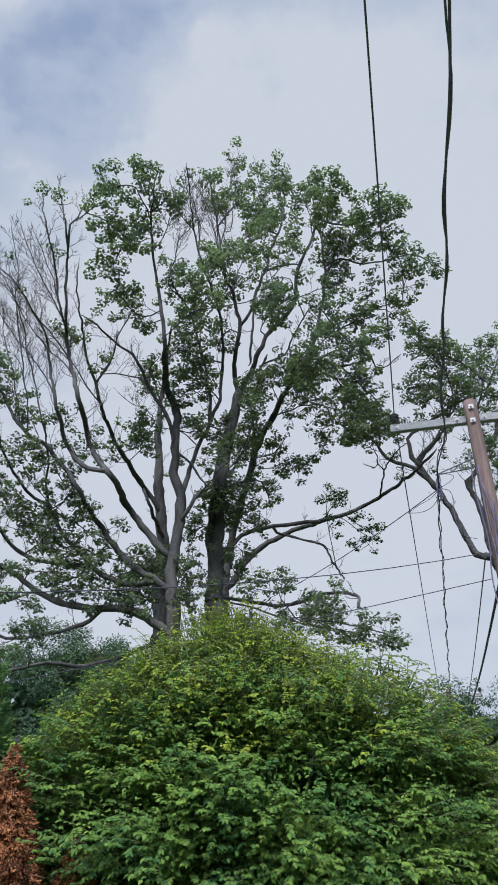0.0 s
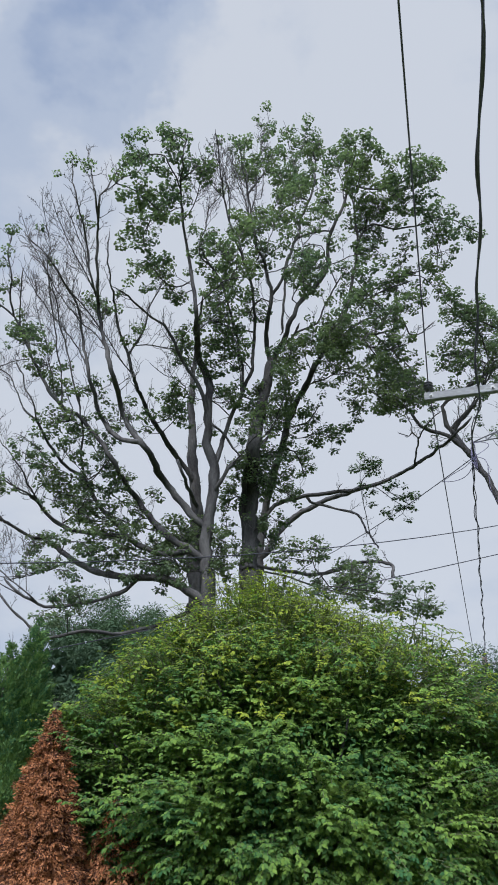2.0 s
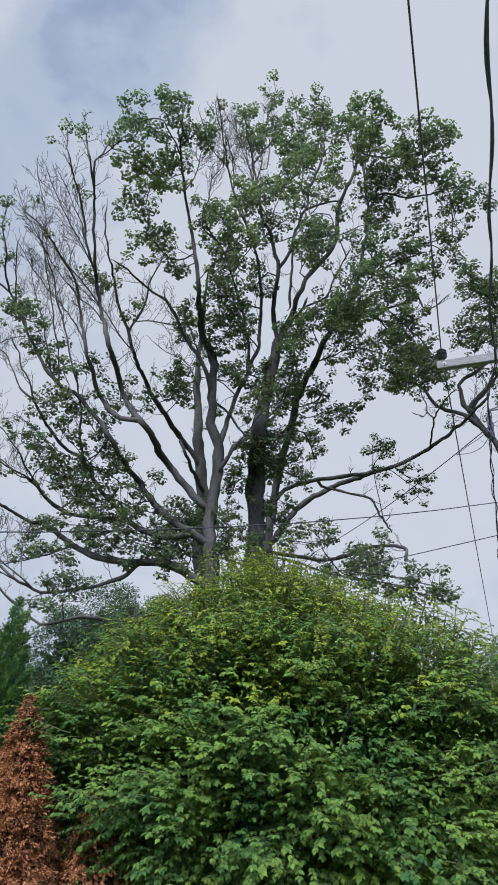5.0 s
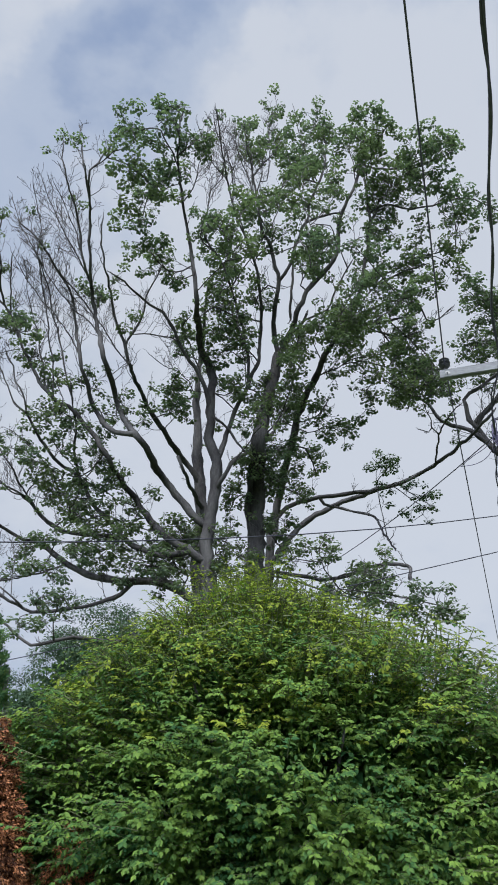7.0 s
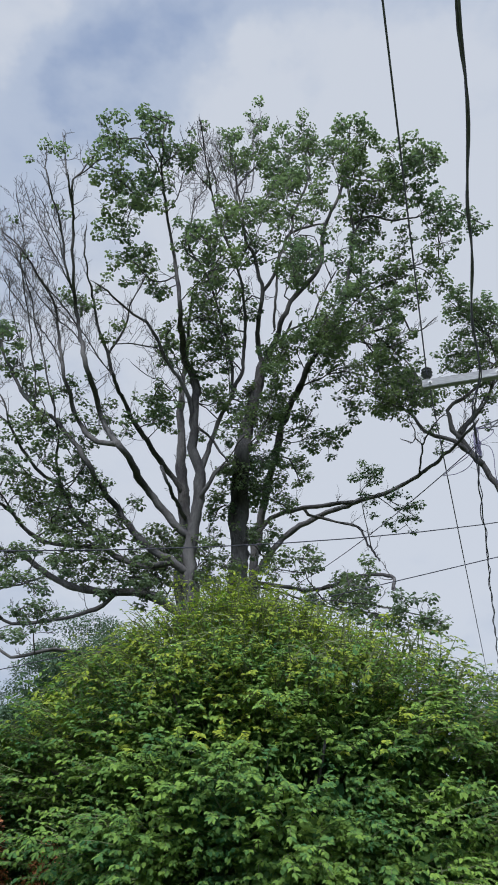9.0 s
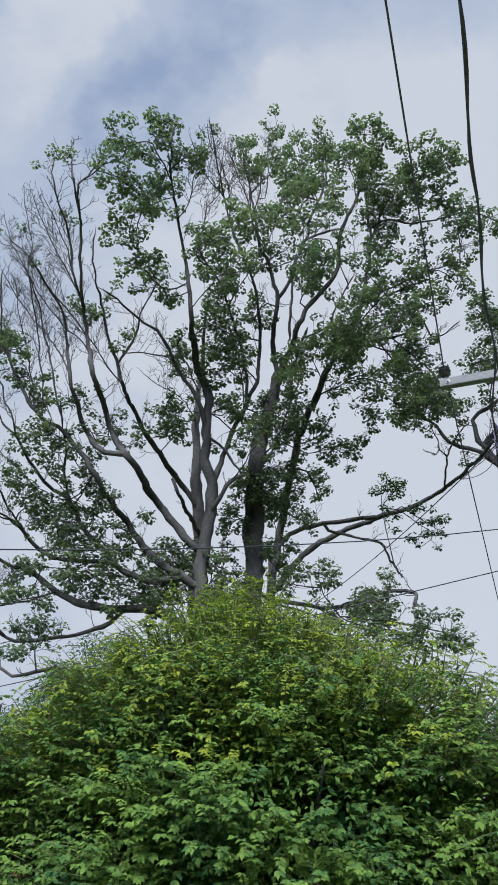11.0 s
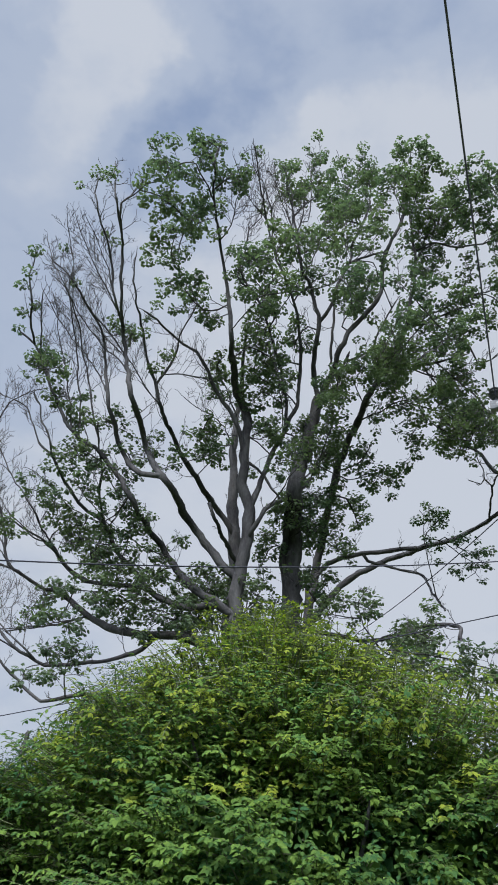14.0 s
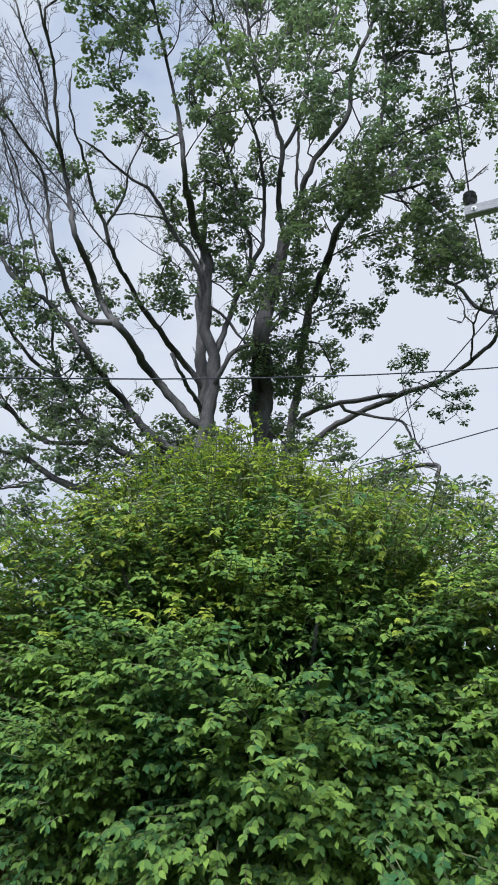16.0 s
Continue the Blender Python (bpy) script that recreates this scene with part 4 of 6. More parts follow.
    limb([(-4.94, 13.05, 8.56), (-5.06, 12.99, 8.84), (-5.24, 12.92, 9.18), (-5.44, 12.96, 9.34), (-5.88, 13.13, 9.63), (-6.29, 13.22, 9.93), (-6.53, 13.17, 10.19)], 0.0147, 0.0081, 0, 19, 0.48)
    limb([(-4.11, 13.13, 4.80), (-4.32, 12.90, 4.92), (-4.60, 12.92, 5.11), (-5.27, 13.46, 5.69), (-5.63, 13.83, 6.12), (-5.94, 14.15, 6.59), (-5.98, 14.28, 6.87)], 0.0158, 0.00762, 0, 8, 0.48)
    limb([(-4.46, 12.86, 4.79), (-4.98, 13.05, 5.19), (-5.51, 13.49, 5.65), (-5.81, 13.78, 5.98), (-6.11, 13.93, 6.15), (-6.43, 14.08, 6.39)], 0.0132, 0.00681, 0, 8, 0.48)
    limb([(-4.31, 14.39, 5.96), (-4.42, 13.63, 5.52), (-4.52, 13.03, 5.25), (-4.97, 13.07, 5.26)], 0.0119, 0.0066, 0.1, 7, 0.42)
    limb([(-4.66, 12.92, 5.11), (-4.81, 13.28, 5.54), (-5.03, 13.79, 5.99), (-5.28, 14.08, 6.39), (-5.41, 14.16, 6.66)], 0.00737, 0.00556, 0, 9, 0.42)
    limb([(-4.35, 12.90, 4.96), (-4.48, 13.19, 5.35), (-4.77, 13.91, 5.92), (-4.87, 14.44, 6.35)], 0.00722, 0.00552, 0, 9, 0.42)
    limb([(-4.97, 13.15, 5.39), (-5.21, 13.60, 5.86), (-5.50, 13.93, 6.27), (-5.74, 14.08, 6.51)], 0.00768, 0.00557, 0, 8, 0.42)
    limb([(-0.73, 13.35, 9.46), (-0.87, 13.39, 9.92), (-0.97, 13.40, 10.38), (-1.01, 13.39, 10.91)], 0.0115, 0.0075, 0.6, 5, 0.5)
    limb([(-0.26, 12.17, 10.95), (-0.23, 12.19, 11.73), (-0.13, 12.75, 12.88), (-0.07, 12.89, 13.56)], 0.0115, 0.0075, 0.6, 6, 0.45)
    limb([(1.06, 12.36, 11.82), (0.76, 12.28, 11.69), (0.47, 12.30, 11.66), (0.35, 12.50, 12.26), (0.34, 12.74, 13.04), (0.31, 13.01, 13.85)], 0.0115, 0.0075, 0.8, 7, 0.5)
    limb([(0.47, 12.30, 11.66), (0.72, 12.46, 12.17), (0.95, 12.66, 12.78), (1.04, 12.83, 13.31)], 0.0115, 0.006, 0.9, 5, 0.4)
    limb([(1.58, 12.66, 12.10), (1.78, 12.81, 12.66), (2.01, 12.86, 12.95), (2.15, 12.95, 12.88)], 0.0115, 0.0075, 1, 7, 0.4)
    limb([(1.45, 12.08, 9.33), (1.79, 12.43, 9.83), (2.21, 13.07, 10.53), (2.47, 13.27, 10.87), (2.82, 13.39, 11.09)], 0.0115, 0.006, 0.6, 7, 0.45)
    limb([(2.20, 12.88, 10.91), (2.41, 12.99, 11.52), (2.56, 13.03, 11.96), (2.52, 13.09, 12.41)], 0.0115, 0.006, 0.9, 6, 0.4)
    limb([(-2.16, 10.27, 11.35), (-2.38, 10.20, 11.80), (-2.59, 10.17, 12.07), (-2.71, 10.14, 11.88)], 0.0115, 0.006, 1, 7, 0.35)
    limb([(-2.17, 10.67, 11.20), (-2.31, 10.32, 11.17), (-2.60, 10.21, 11.10)], 0.0115, 0.006, 1, 6, 0.35)
    limb([(-1.88, 11.16, 11.29), (-2.06, 10.96, 11.29), (-2.28, 10.82, 11.11), (-2.46, 11.11, 11.02), (-2.47, 11.48, 11.04)], 0.0115, 0.006, 1, 9, 0.4)
    limb([(-1.82, 13.10, 10.92), (-2.04, 12.62, 10.82), (-2.21, 12.25, 10.86), (-2.37, 11.92, 10.97), (-2.65, 11.78, 11.01)], 0.0115, 0.006, 1, 9, 0.38)
    limb([(-1.66, 11.11, 11.48), (-1.74, 11.04, 11.67), (-1.77, 10.94, 11.77)], 0.0115, 0.006, 1, 4, 0.35)
    limb([(-0.78, 11.30, 10.36), (-0.90, 10.92, 10.22), (-1.06, 10.86, 10.52), (-1.17, 10.91, 10.70)], 0.0115, 0.006, 1, 9, 0.35)
    limb([(-0.65, 11.34, 10.63), (-0.73, 11.20, 10.88), (-0.64, 11.68, 11.71)], 0.0115, 0.006, 1, 8, 0.4)
    limb([(-0.36, 11.96, 11.43), (-0.51, 11.95, 11.76), (-0.58, 12.12, 12.20)], 0.0115, 0.006, 1, 7, 0.38)
    limb([(-0.41, 12.95, 13.51), (-0.34, 12.86, 14.20), (-0.42, 13.49, 15.75), (-0.24, 13.83, 16.90)], 0.0115, 0.00525, 0.85, 11, 0.38)
    limb([(-0.45, 12.63, 12.76), (-0.68, 12.47, 13.50), (-0.76, 12.53, 14.19), (-0.77, 13.18, 15.50)], 0.0115, 0.00525, 0.7, 8, 0.38)
    limb([(-0.06, 12.85, 13.25), (0.08, 12.99, 13.99), (-0.00, 13.16, 14.50)], 0.0115, 0.00525, 1, 6, 0.35)
    limb([(-0.02, 12.41, 10.50), (0.24, 12.22, 11.23), (0.31, 12.71, 12.94), (0.35, 13.17, 14.17), (0.28, 13.94, 15.77), (0.12, 13.86, 16.71)], 0.0115, 0.00525, 0.95, 15, 0.42)
    limb([(0.35, 13.56, 14.91), (0.61, 14.25, 16.55), (0.70, 14.04, 16.92)], 0.0115, 0.00525, 1, 8, 0.4)
    limb([(0.63, 13.88, 15.41), (0.92, 14.04, 16.01), (1.01, 13.97, 16.23)], 0.0072, 0.0045, 0.8, 4, 0.25)
    limb([(0.95, 12.66, 12.78), (0.80, 13.12, 13.93), (0.77, 13.69, 15.06)], 0.0115, 0.00525, 1, 7, 0.4)
    limb([(1.42, 12.76, 13.51), (1.30, 12.94, 14.23), (1.24, 13.04, 14.91)], 0.0115, 0.006, 1, 8, 0.42)
    limb([(1.45, 12.72, 13.78), (1.52, 12.05, 13.74), (1.54, 11.55, 13.74)], 0.0115, 0.006, 1, 10, 0.4)
    limb([(1.59, 12.67, 13.41), (1.76, 12.22, 13.58), (1.96, 11.81, 13.62)], 0.0115, 0.006, 1, 11, 0.42)
    limb([(1.71, 12.78, 12.56), (1.92, 12.81, 12.97), (2.18, 12.79, 13.13)], 0.0115, 0.006, 1, 11, 0.36)
    limb([(2.01, 12.87, 12.92), (2.31, 12.60, 13.23), (2.53, 12.15, 13.25), (3.03, 11.91, 13.36)], 0.0115, 0.006, 1, 14, 0.42)
    limb([(2.29, 12.66, 13.21), (2.63, 12.25, 13.06), (3.07, 11.93, 12.95)], 0.0115, 0.006, 1, 10, 0.4)
    limb([(2.19, 12.90, 13.01), (2.52, 12.85, 13.09), (2.77, 12.36, 12.95)], 0.0115, 0.006, 1, 7, 0.36)
    limb([(3.28, 13.00, 12.15), (3.51, 12.89, 12.46), (3.71, 12.78, 12.52)], 0.0115, 0.006, 1, 8, 0.36)
    limb([(3.14, 13.01, 11.98), (3.21, 12.91, 12.64), (3.02, 12.69, 12.87), (2.89, 12.91, 12.91)], 0.0115, 0.006, 1, 10, 0.36)
    limb([(3.31, 13.00, 12.04), (3.28, 13.02, 11.78)], 0.0072, 0.006, 1, 4, 0.3)
    limb([(2.78, 13.01, 11.45), (3.09, 13.14, 11.24), (3.35, 13.35, 11.23)], 0.0115, 0.006, 1, 7, 0.36)
    limb([(2.47, 13.27, 10.87), (2.18, 12.96, 10.58), (1.98, 12.74, 10.17)], 0.0115, 0.006, 1, 6, 0.36)
    limb([(1.78, 12.47, 9.74), (1.53, 12.11, 9.43), (1.40, 12.10, 9.28)], 0.0115, 0.006, 1, 4, 0.3)
    limb([(1.53, 12.41, 11.40), (1.82, 12.81, 11.97), (2.02, 12.94, 12.02)], 0.0115, 0.006, 1, 6, 0.34)
    limb([(1.44, 12.18, 11.01), (1.24, 11.95, 10.80), (1.08, 11.93, 10.87)], 0.0115, 0.006, 1, 6, 0.34)
    limb([(0.47, 12.28, 11.60), (0.66, 12.07, 11.11), (0.85, 11.88, 10.78)], 0.0115, 0.006, 1, 6, 0.38)
    limb([(0.24, 12.23, 11.31), (0.44, 12.11, 10.87), (0.38, 12.22, 10.52)], 0.0115, 0.006, 1, 7, 0.38)
    limb([(0.84, 13.33, 10.07), (1.01, 12.06, 9.71), (1.19, 11.68, 9.87)], 0.0115, 0.006, 1, 11, 0.42)
    limb([(0.79, 13.78, 10.20), (1.10, 12.07, 9.42), (1.32, 11.98, 9.63)], 0.0115, 0.006, 1, 10, 0.42)
    limb([(0.51, 13.77, 9.68), (0.47, 13.57, 10.06), (0.73, 13.04, 10.01)], 0.0115, 0.006, 1, 9, 0.4)
    limb([(0.15, 12.95, 8.31), (0.10, 13.22, 8.99), (-0.06, 13.27, 9.39)], 0.0115, 0.006, 1, 8, 0.4)
    limb([(-0.19, 12.94, 7.82), (-0.37, 12.65, 7.83), (-0.68, 13.01, 8.09)], 0.0115, 0.006, 1, 8, 0.38)
    limb([(0.93, 13.71, 9.45), (1.38, 13.40, 9.42), (1.93, 13.42, 9.27), (2.55, 13.46, 9.16)], 0.0115, 0.006, 1, 15, 0.42)
    limb([(1.33, 13.45, 9.27), (1.82, 13.47, 8.97), (2.31, 13.39, 8.65), (2.81, 13.75, 8.99)], 0.0115, 0.006, 1, 13, 0.38)
    limb([(1.84, 13.40, 9.34), (2.12, 13.50, 9.68), (2.27, 13.70, 10.02)], 0.0115, 0.006, 0.8, 6, 0.4)
    limb([(1.11, 13.46, 9.04), (1.40, 13.42, 8.78), (1.51, 13.62, 8.60)], 0.0115, 0.006, 0.9, 6, 0.36)
    limb([(0.33, 14.29, 8.45), (0.70, 14.22, 8.53), (1.11, 15.07, 8.76)], 0.0115, 0.006, 0.95, 8, 0.36)
    limb([(-0.19, 14.70, 7.66), (0.05, 14.74, 7.54), (0.15, 14.66, 7.29)], 0.0115, 0.006, 1, 6, 0.34)
    limb([(-0.52, 14.38, 7.64), (-0.32, 14.53, 8.06), (-0.11, 14.61, 8.33)], 0.0115, 0.006, 1, 8, 0.4)
    limb([(-0.42, 14.57, 6.71), (-0.21, 14.52, 6.85), (-0.11, 14.52, 6.63)], 0.0115, 0.006, 0.9, 5, 0.38)
    limb([(-0.73, 13.35, 9.39), (-1.14, 13.58, 9.87), (-1.37, 13.79, 9.86)], 0.0115, 0.006, 1, 6, 0.36)
    limb([(-0.65, 13.23, 10.25), (-1.07, 13.44, 10.55), (-1.37, 13.48, 10.79)], 0.0115, 0.006, 1, 10, 0.42)
    limb([(-0.65, 12.80, 10.84), (-1.03, 13.24, 11.07), (-1.40, 13.14, 11.13)], 0.0115, 0.006, 0.9, 8, 0.42)
    limb([(-1.51, 13.46, 10.58), (-1.36, 13.53, 10.23), (-1.42, 13.63, 10.17)], 0.0115, 0.006, 0.9, 5, 0.38)
    limb([(-1.54, 14.00, 9.26), (-1.24, 13.84, 9.04), (-0.93, 13.42, 8.84)], 0.0115, 0.006, 1, 6, 0.36)
    limb([(-1.76, 14.21, 9.26), (-2.08, 13.98, 9.26), (-2.26, 13.77, 9.21)], 0.0115, 0.006, 1, 6, 0.3)
    limb([(-1.88, 14.75, 9.00), (-2.17, 14.57, 9.12), (-2.43, 13.99, 8.72)], 0.0115, 0.006, 0.95, 8, 0.32)
    limb([(-1.73, 13.96, 9.88), (-2.01, 13.96, 10.02), (-2.21, 13.84, 9.88)], 0.0115, 0.006, 0.8, 4, 0.3)
    limb([(-1.81, 13.80, 10.30), (-2.04, 13.65, 10.33), (-2.18, 13.53, 10.26)], 0.0115, 0.006, 0.9, 4, 0.3)
    limb([(-3.62, 12.52, 10.48), (-3.47, 12.47, 10.57), (-3.36, 12.46, 10.36)], 0.009, 0.0045, 0.55, 5, 0.28)
    limb([(-2.62, 13.57, 8.38), (-2.98, 13.41, 8.41), (-3.23, 13.20, 8.31), (-3.44, 12.82, 8.33)], 0.0115, 0.006, 0.5, 6, 0.4)
    limb([(-2.49, 13.81, 8.54), (-2.64, 13.55, 8.37), (-2.81, 13.42, 8.22)], 0.0115, 0.006, 0.95, 3, 0.32)
    limb([(-4.07, 12.39, 8.38), (-4.35, 12.61, 8.86), (-4.32, 12.71, 9.16), (-4.61, 12.83, 9.42)], 0.0115, 0.006, 1, 4, 0.32)
    limb([(-3.71, 12.33, 8.01), (-3.94, 12.32, 7.98), (-3.83, 12.34, 7.80)], 0.0115, 0.006, 1, 3, 0.32)
    limb([(-3.78, 12.34, 8.18), (-4.00, 12.52, 8.68), (-3.84, 12.59, 8.83)], 0.0115, 0.006, 1, 4, 0.34)
    limb([(-3.57, 12.67, 8.53), (-3.48, 12.96, 8.81), (-3.49, 12.76, 8.99)], 0.0115, 0.006, 0.8, 3, 0.34)
    limb([(-4.86, 12.92, 9.81), (-5.15, 12.85, 10.15), (-4.90, 12.98, 10.30)], 0.0115, 0.006, 0.55, 6, 0.3)
    limb([(-4.57, 12.77, 9.26), (-4.74, 12.78, 9.32)], 0.0115, 0.006, 0.9, 2, 0.3)
    limb([(-3.19, 13.36, 8.63), (-3.07, 13.47, 8.72), (-2.95, 13.46, 8.56)], 0.0115, 0.006, 1, 3, 0.3)
    limb([(-3.24, 13.14, 8.11), (-3.15, 13.23, 8.04)], 0.0115, 0.006, 1, 2, 0.3)
    limb([(-3.73, 13.36, 7.17), (-4.04, 13.25, 7.29), (-4.31, 13.13, 7.35)], 0.0115, 0.006, 1, 5, 0.36)
    limb([(-3.74, 13.27, 7.29), (-3.95, 13.38, 7.14), (-4.25, 13.39, 7.09)], 0.0115, 0.006, 1, 4, 0.34)
    limb([(-3.65, 13.41, 7.03), (-3.45, 13.31, 7.26), (-3.26, 13.22, 7.59)], 0.0115, 0.006, 0.9, 5, 0.4)
    limb([(-3.44, 13.45, 6.83), (-3.15, 13.41, 7.03), (-3.05, 13.31, 7.30)], 0.0115, 0.006, 0.8, 4, 0.4)
    limb([(-3.38, 13.47, 6.69), (-3.74, 13.45, 6.84), (-4.10, 13.45, 6.95)], 0.0115, 0.006, 1, 4, 0.34)
    limb([(-3.39, 13.16, 7.56), (-3.51, 12.80, 7.71), (-3.76, 12.51, 7.62)], 0.0115, 0.006, 0.9, 4, 0.36)
    limb([(-3.09, 13.64, 6.44), (-3.49, 13.47, 6.38), (-3.86, 13.47, 6.59)], 0.0115, 0.006, 1, 5, 0.36)
    limb([(-2.77, 13.79, 6.28), (-3.13, 13.67, 6.19), (-3.41, 13.51, 6.03)], 0.0115, 0.006, 1, 5, 0.36)
    limb([(-2.82, 13.77, 6.38), (-2.59, 13.71, 6.72), (-2.65, 13.45, 6.93)], 0.0115, 0.006, 0.5, 5, 0.4)
    limb([(-1.78, 14.09, 5.42), (-2.17, 13.90, 5.86), (-2.43, 13.81, 5.98), (-2.70, 13.80, 6.11)], 0.0115, 0.006, 1, 9, 0.4)
    limb([(-1.91, 14.14, 5.83), (-2.19, 13.91, 6.27), (-2.29, 13.86, 6.41)], 0.0115, 0.006, 0.9, 4, 0.38)
    limb([(-2.07, 13.97, 5.68), (-2.53, 13.81, 5.73), (-3.01, 13.73, 5.86), (-3.30, 13.58, 5.74)], 0.0115, 0.006, 1, 5, 0.4)
    limb([(-1.67, 14.26, 5.77), (-1.93, 14.19, 6.00), (-2.09, 13.99, 6.04)], 0.0115, 0.006, 1, 6, 0.36)
    limb([(-1.41, 14.41, 6.02), (-1.17, 14.49, 6.36), (-1.08, 14.48, 6.79)], 0.0115, 0.006, 0.9, 6, 0.38)
    limb([(-4.35, 12.91, 7.46), (-4.62, 12.72, 7.69), (-4.84, 12.74, 7.82)], 0.0115, 0.006, 0.7, 3, 0.4)
    limb([(1.37, 15.70, 7.71), (1.69, 15.94, 8.18), (1.80, 16.09, 8.57), (1.68, 16.20, 8.79)], 0.0108, 0.006, 1, 5, 0.32)
    limb([(1.96, 15.90, 8.03), (1.88, 16.06, 8.42), (2.14, 16.20, 8.68)], 0.0108, 0.006, 0.9, 4, 0.3)
    limb([(1.97, 16.00, 8.08), (2.33, 16.08, 7.86), (2.63, 16.15, 7.63), (2.45, 16.20, 7.41)], 0.0115, 0.006, 0.9, 7, 0.34)
    limb([(2.09, 16.00, 8.14), (2.48, 16.11, 7.89), (2.78, 16.20, 7.71)], 0.0115, 0.006, 0.7, 4, 0.34)
    limb([(0.24, 13.60, 5.36), (0.78, 13.42, 5.16), (1.30, 13.24, 5.06), (1.87, 13.03, 4.91), (2.44, 12.80, 4.66)], 0.0115, 0.009, 0.95, 16, 0.4)
    limb([(0.96, 13.20, 5.42), (1.25, 13.00, 5.26), (1.53, 12.80, 5.11)], 0.0115, 0.006, 1, 9, 0.36)
    limb([(0.25, 13.60, 5.55), (0.48, 13.41, 5.72), (0.62, 13.20, 5.98)], 0.0115, 0.006, 0.9, 8, 0.34)
    limb([(0.24, 13.80, 5.56), (0.06, 13.56, 5.73), (-0.02, 13.40, 5.87)], 0.0115, 0.006, 0.9, 6, 0.36)
    limb([(-1.62, 14.30, 5.88), (-1.87, 13.99, 5.93), (-2.11, 13.70, 5.91)], 0.0115, 0.006, 1, 10, 0.36)
    limb([(-1.63, 14.30, 6.09), (-1.80, 13.96, 6.20), (-1.98, 13.70, 6.21)], 0.0115, 0.006, 1, 9, 0.36)
    limb([(-1.68, 14.30, 5.73), (-2.06, 13.92, 5.68), (-2.36, 13.60, 5.64)], 0.0115, 0.006, 1, 11, 0.36)
    limb([(-1.56, 14.40, 6.17), (-1.27, 14.04, 6.25), (-1.04, 13.80, 6.09)], 0.0115, 0.006, 1, 8, 0.34)
    limb([(-1.60, 14.20, 5.50), (-1.91, 13.83, 5.42), (-2.16, 13.50, 5.41)], 0.0115, 0.006, 1, 10, 0.36)
    limb([(-1.47, 14.30, 5.57), (-1.24, 13.95, 5.62), (-1.07, 13.70, 5.63)], 0.0115, 0.006, 1, 8, 0.34)
    limb([(-0.66, 14.50, 5.94), (-0.83, 14.20, 6.00), (-0.96, 14.00, 5.86)], 0.0115, 0.006, 1, 7, 0.34)
    limb([(-1.65, 14.40, 6.39), (-1.89, 14.12, 6.47), (-2.11, 13.90, 6.45)], 0.0115, 0.006, 1, 9, 0.36)
    limb([(0.85, 13.92, 10.13), (0.98, 13.26, 9.96), (1.01, 12.32, 9.54)], 0.0115, 0.006, 1, 14, 0.32)
    limb([(1.05, 13.48, 9.98), (1.14, 12.42, 9.43), (1.27, 12.35, 9.32)], 0.0115, 0.006, 1, 12, 0.32)
    limb([(1.72, 12.78, 12.63), (1.88, 12.80, 12.93), (2.02, 12.76, 13.11)], 0.0115, 0.006, 1, 14, 0.3)
    limb([(1.61, 12.73, 12.73), (1.77, 12.74, 13.03), (1.82, 12.69, 13.19)], 0.0115, 0.006, 1, 12, 0.3)
    limb([(-0.92, 10.95, 10.18), (-0.99, 10.84, 10.27), (-1.06, 10.83, 10.38)], 0.0115, 0.006, 1, 12, 0.26)
    limb([(2.30, 13.32, 8.87), (2.51, 13.39, 9.00), (2.74, 13.61, 9.17)], 0.0115, 0.006, 1, 14, 0.32)
    limb([(1.92, 13.43, 9.09), (2.15, 13.34, 8.88), (2.31, 13.34, 8.76)], 0.0115, 0.006, 1, 13, 0.32)
    limb([(0.10, 13.38, 9.45), (0.19, 13.29, 9.88), (0.37, 13.01, 9.99)], 0.0115, 0.006, 1, 10, 0.36)
    limb([(-0.52, 14.30, 8.06), (-0.30, 14.08, 8.07), (-0.13, 13.90, 7.84)], 0.0115, 0.006, 1, 8, 0.34)
    limb([(-0.57, 14.40, 7.48), (-0.37, 14.20, 7.49), (-0.19, 14.00, 7.29)], 0.0115, 0.006, 1, 8, 0.34)
    limb([(-0.46, 14.30, 7.71), (-0.65, 14.03, 7.76), (-0.74, 13.90, 7.62)], 0.0115, 0.006, 1, 7, 0.34)
    limb([(-0.13, 13.80, 9.85), (0.01, 13.57, 9.95), (0.18, 13.40, 9.77)], 0.0115, 0.006, 1, 8, 0.34)
    limb([(2.10, 12.90, 4.79), (2.31, 12.73, 4.68), (2.46, 12.60, 4.56)], 0.0115, 0.006, 1, 6, 0.34)
    limb([(-5.48, 13.30, 6.89), (-5.60, 13.13, 7.29), (-5.90, 13.00, 7.45)], 0.0115, 0.006, 1, 5, 0.38)
    limb([(-5.59, 13.30, 6.90), (-5.69, 13.15, 6.93), (-5.73, 13.00, 6.76)], 0.0115, 0.006, 1, 5, 0.34)
    limb([(-6.11, 13.20, 6.86), (-6.31, 13.06, 7.27), (-6.48, 13.00, 7.19)], 0.0115, 0.006, 1, 4, 0.32)
    limb([(-5.94, 13.20, 6.80), (-5.88, 13.09, 6.55), (-5.95, 13.00, 6.41)], 0.0115, 0.006, 1, 4, 0.26)
    limb([(-4.41, 13.20, 7.40), (-4.74, 13.09, 7.46), (-4.70, 13.00, 7.73)], 0.0115, 0.006, 0.7, 4, 0.34)
    limb([(-4.16, 13.30, 7.55), (-4.37, 13.12, 7.36), (-4.44, 13.00, 7.14)], 0.0115, 0.006, 1, 5, 0.34)
    limb([(-4.06, 13.40, 6.97), (-4.17, 13.27, 6.71), (-4.11, 13.20, 6.83)], 0.0115, 0.006, 1, 4, 0.3)
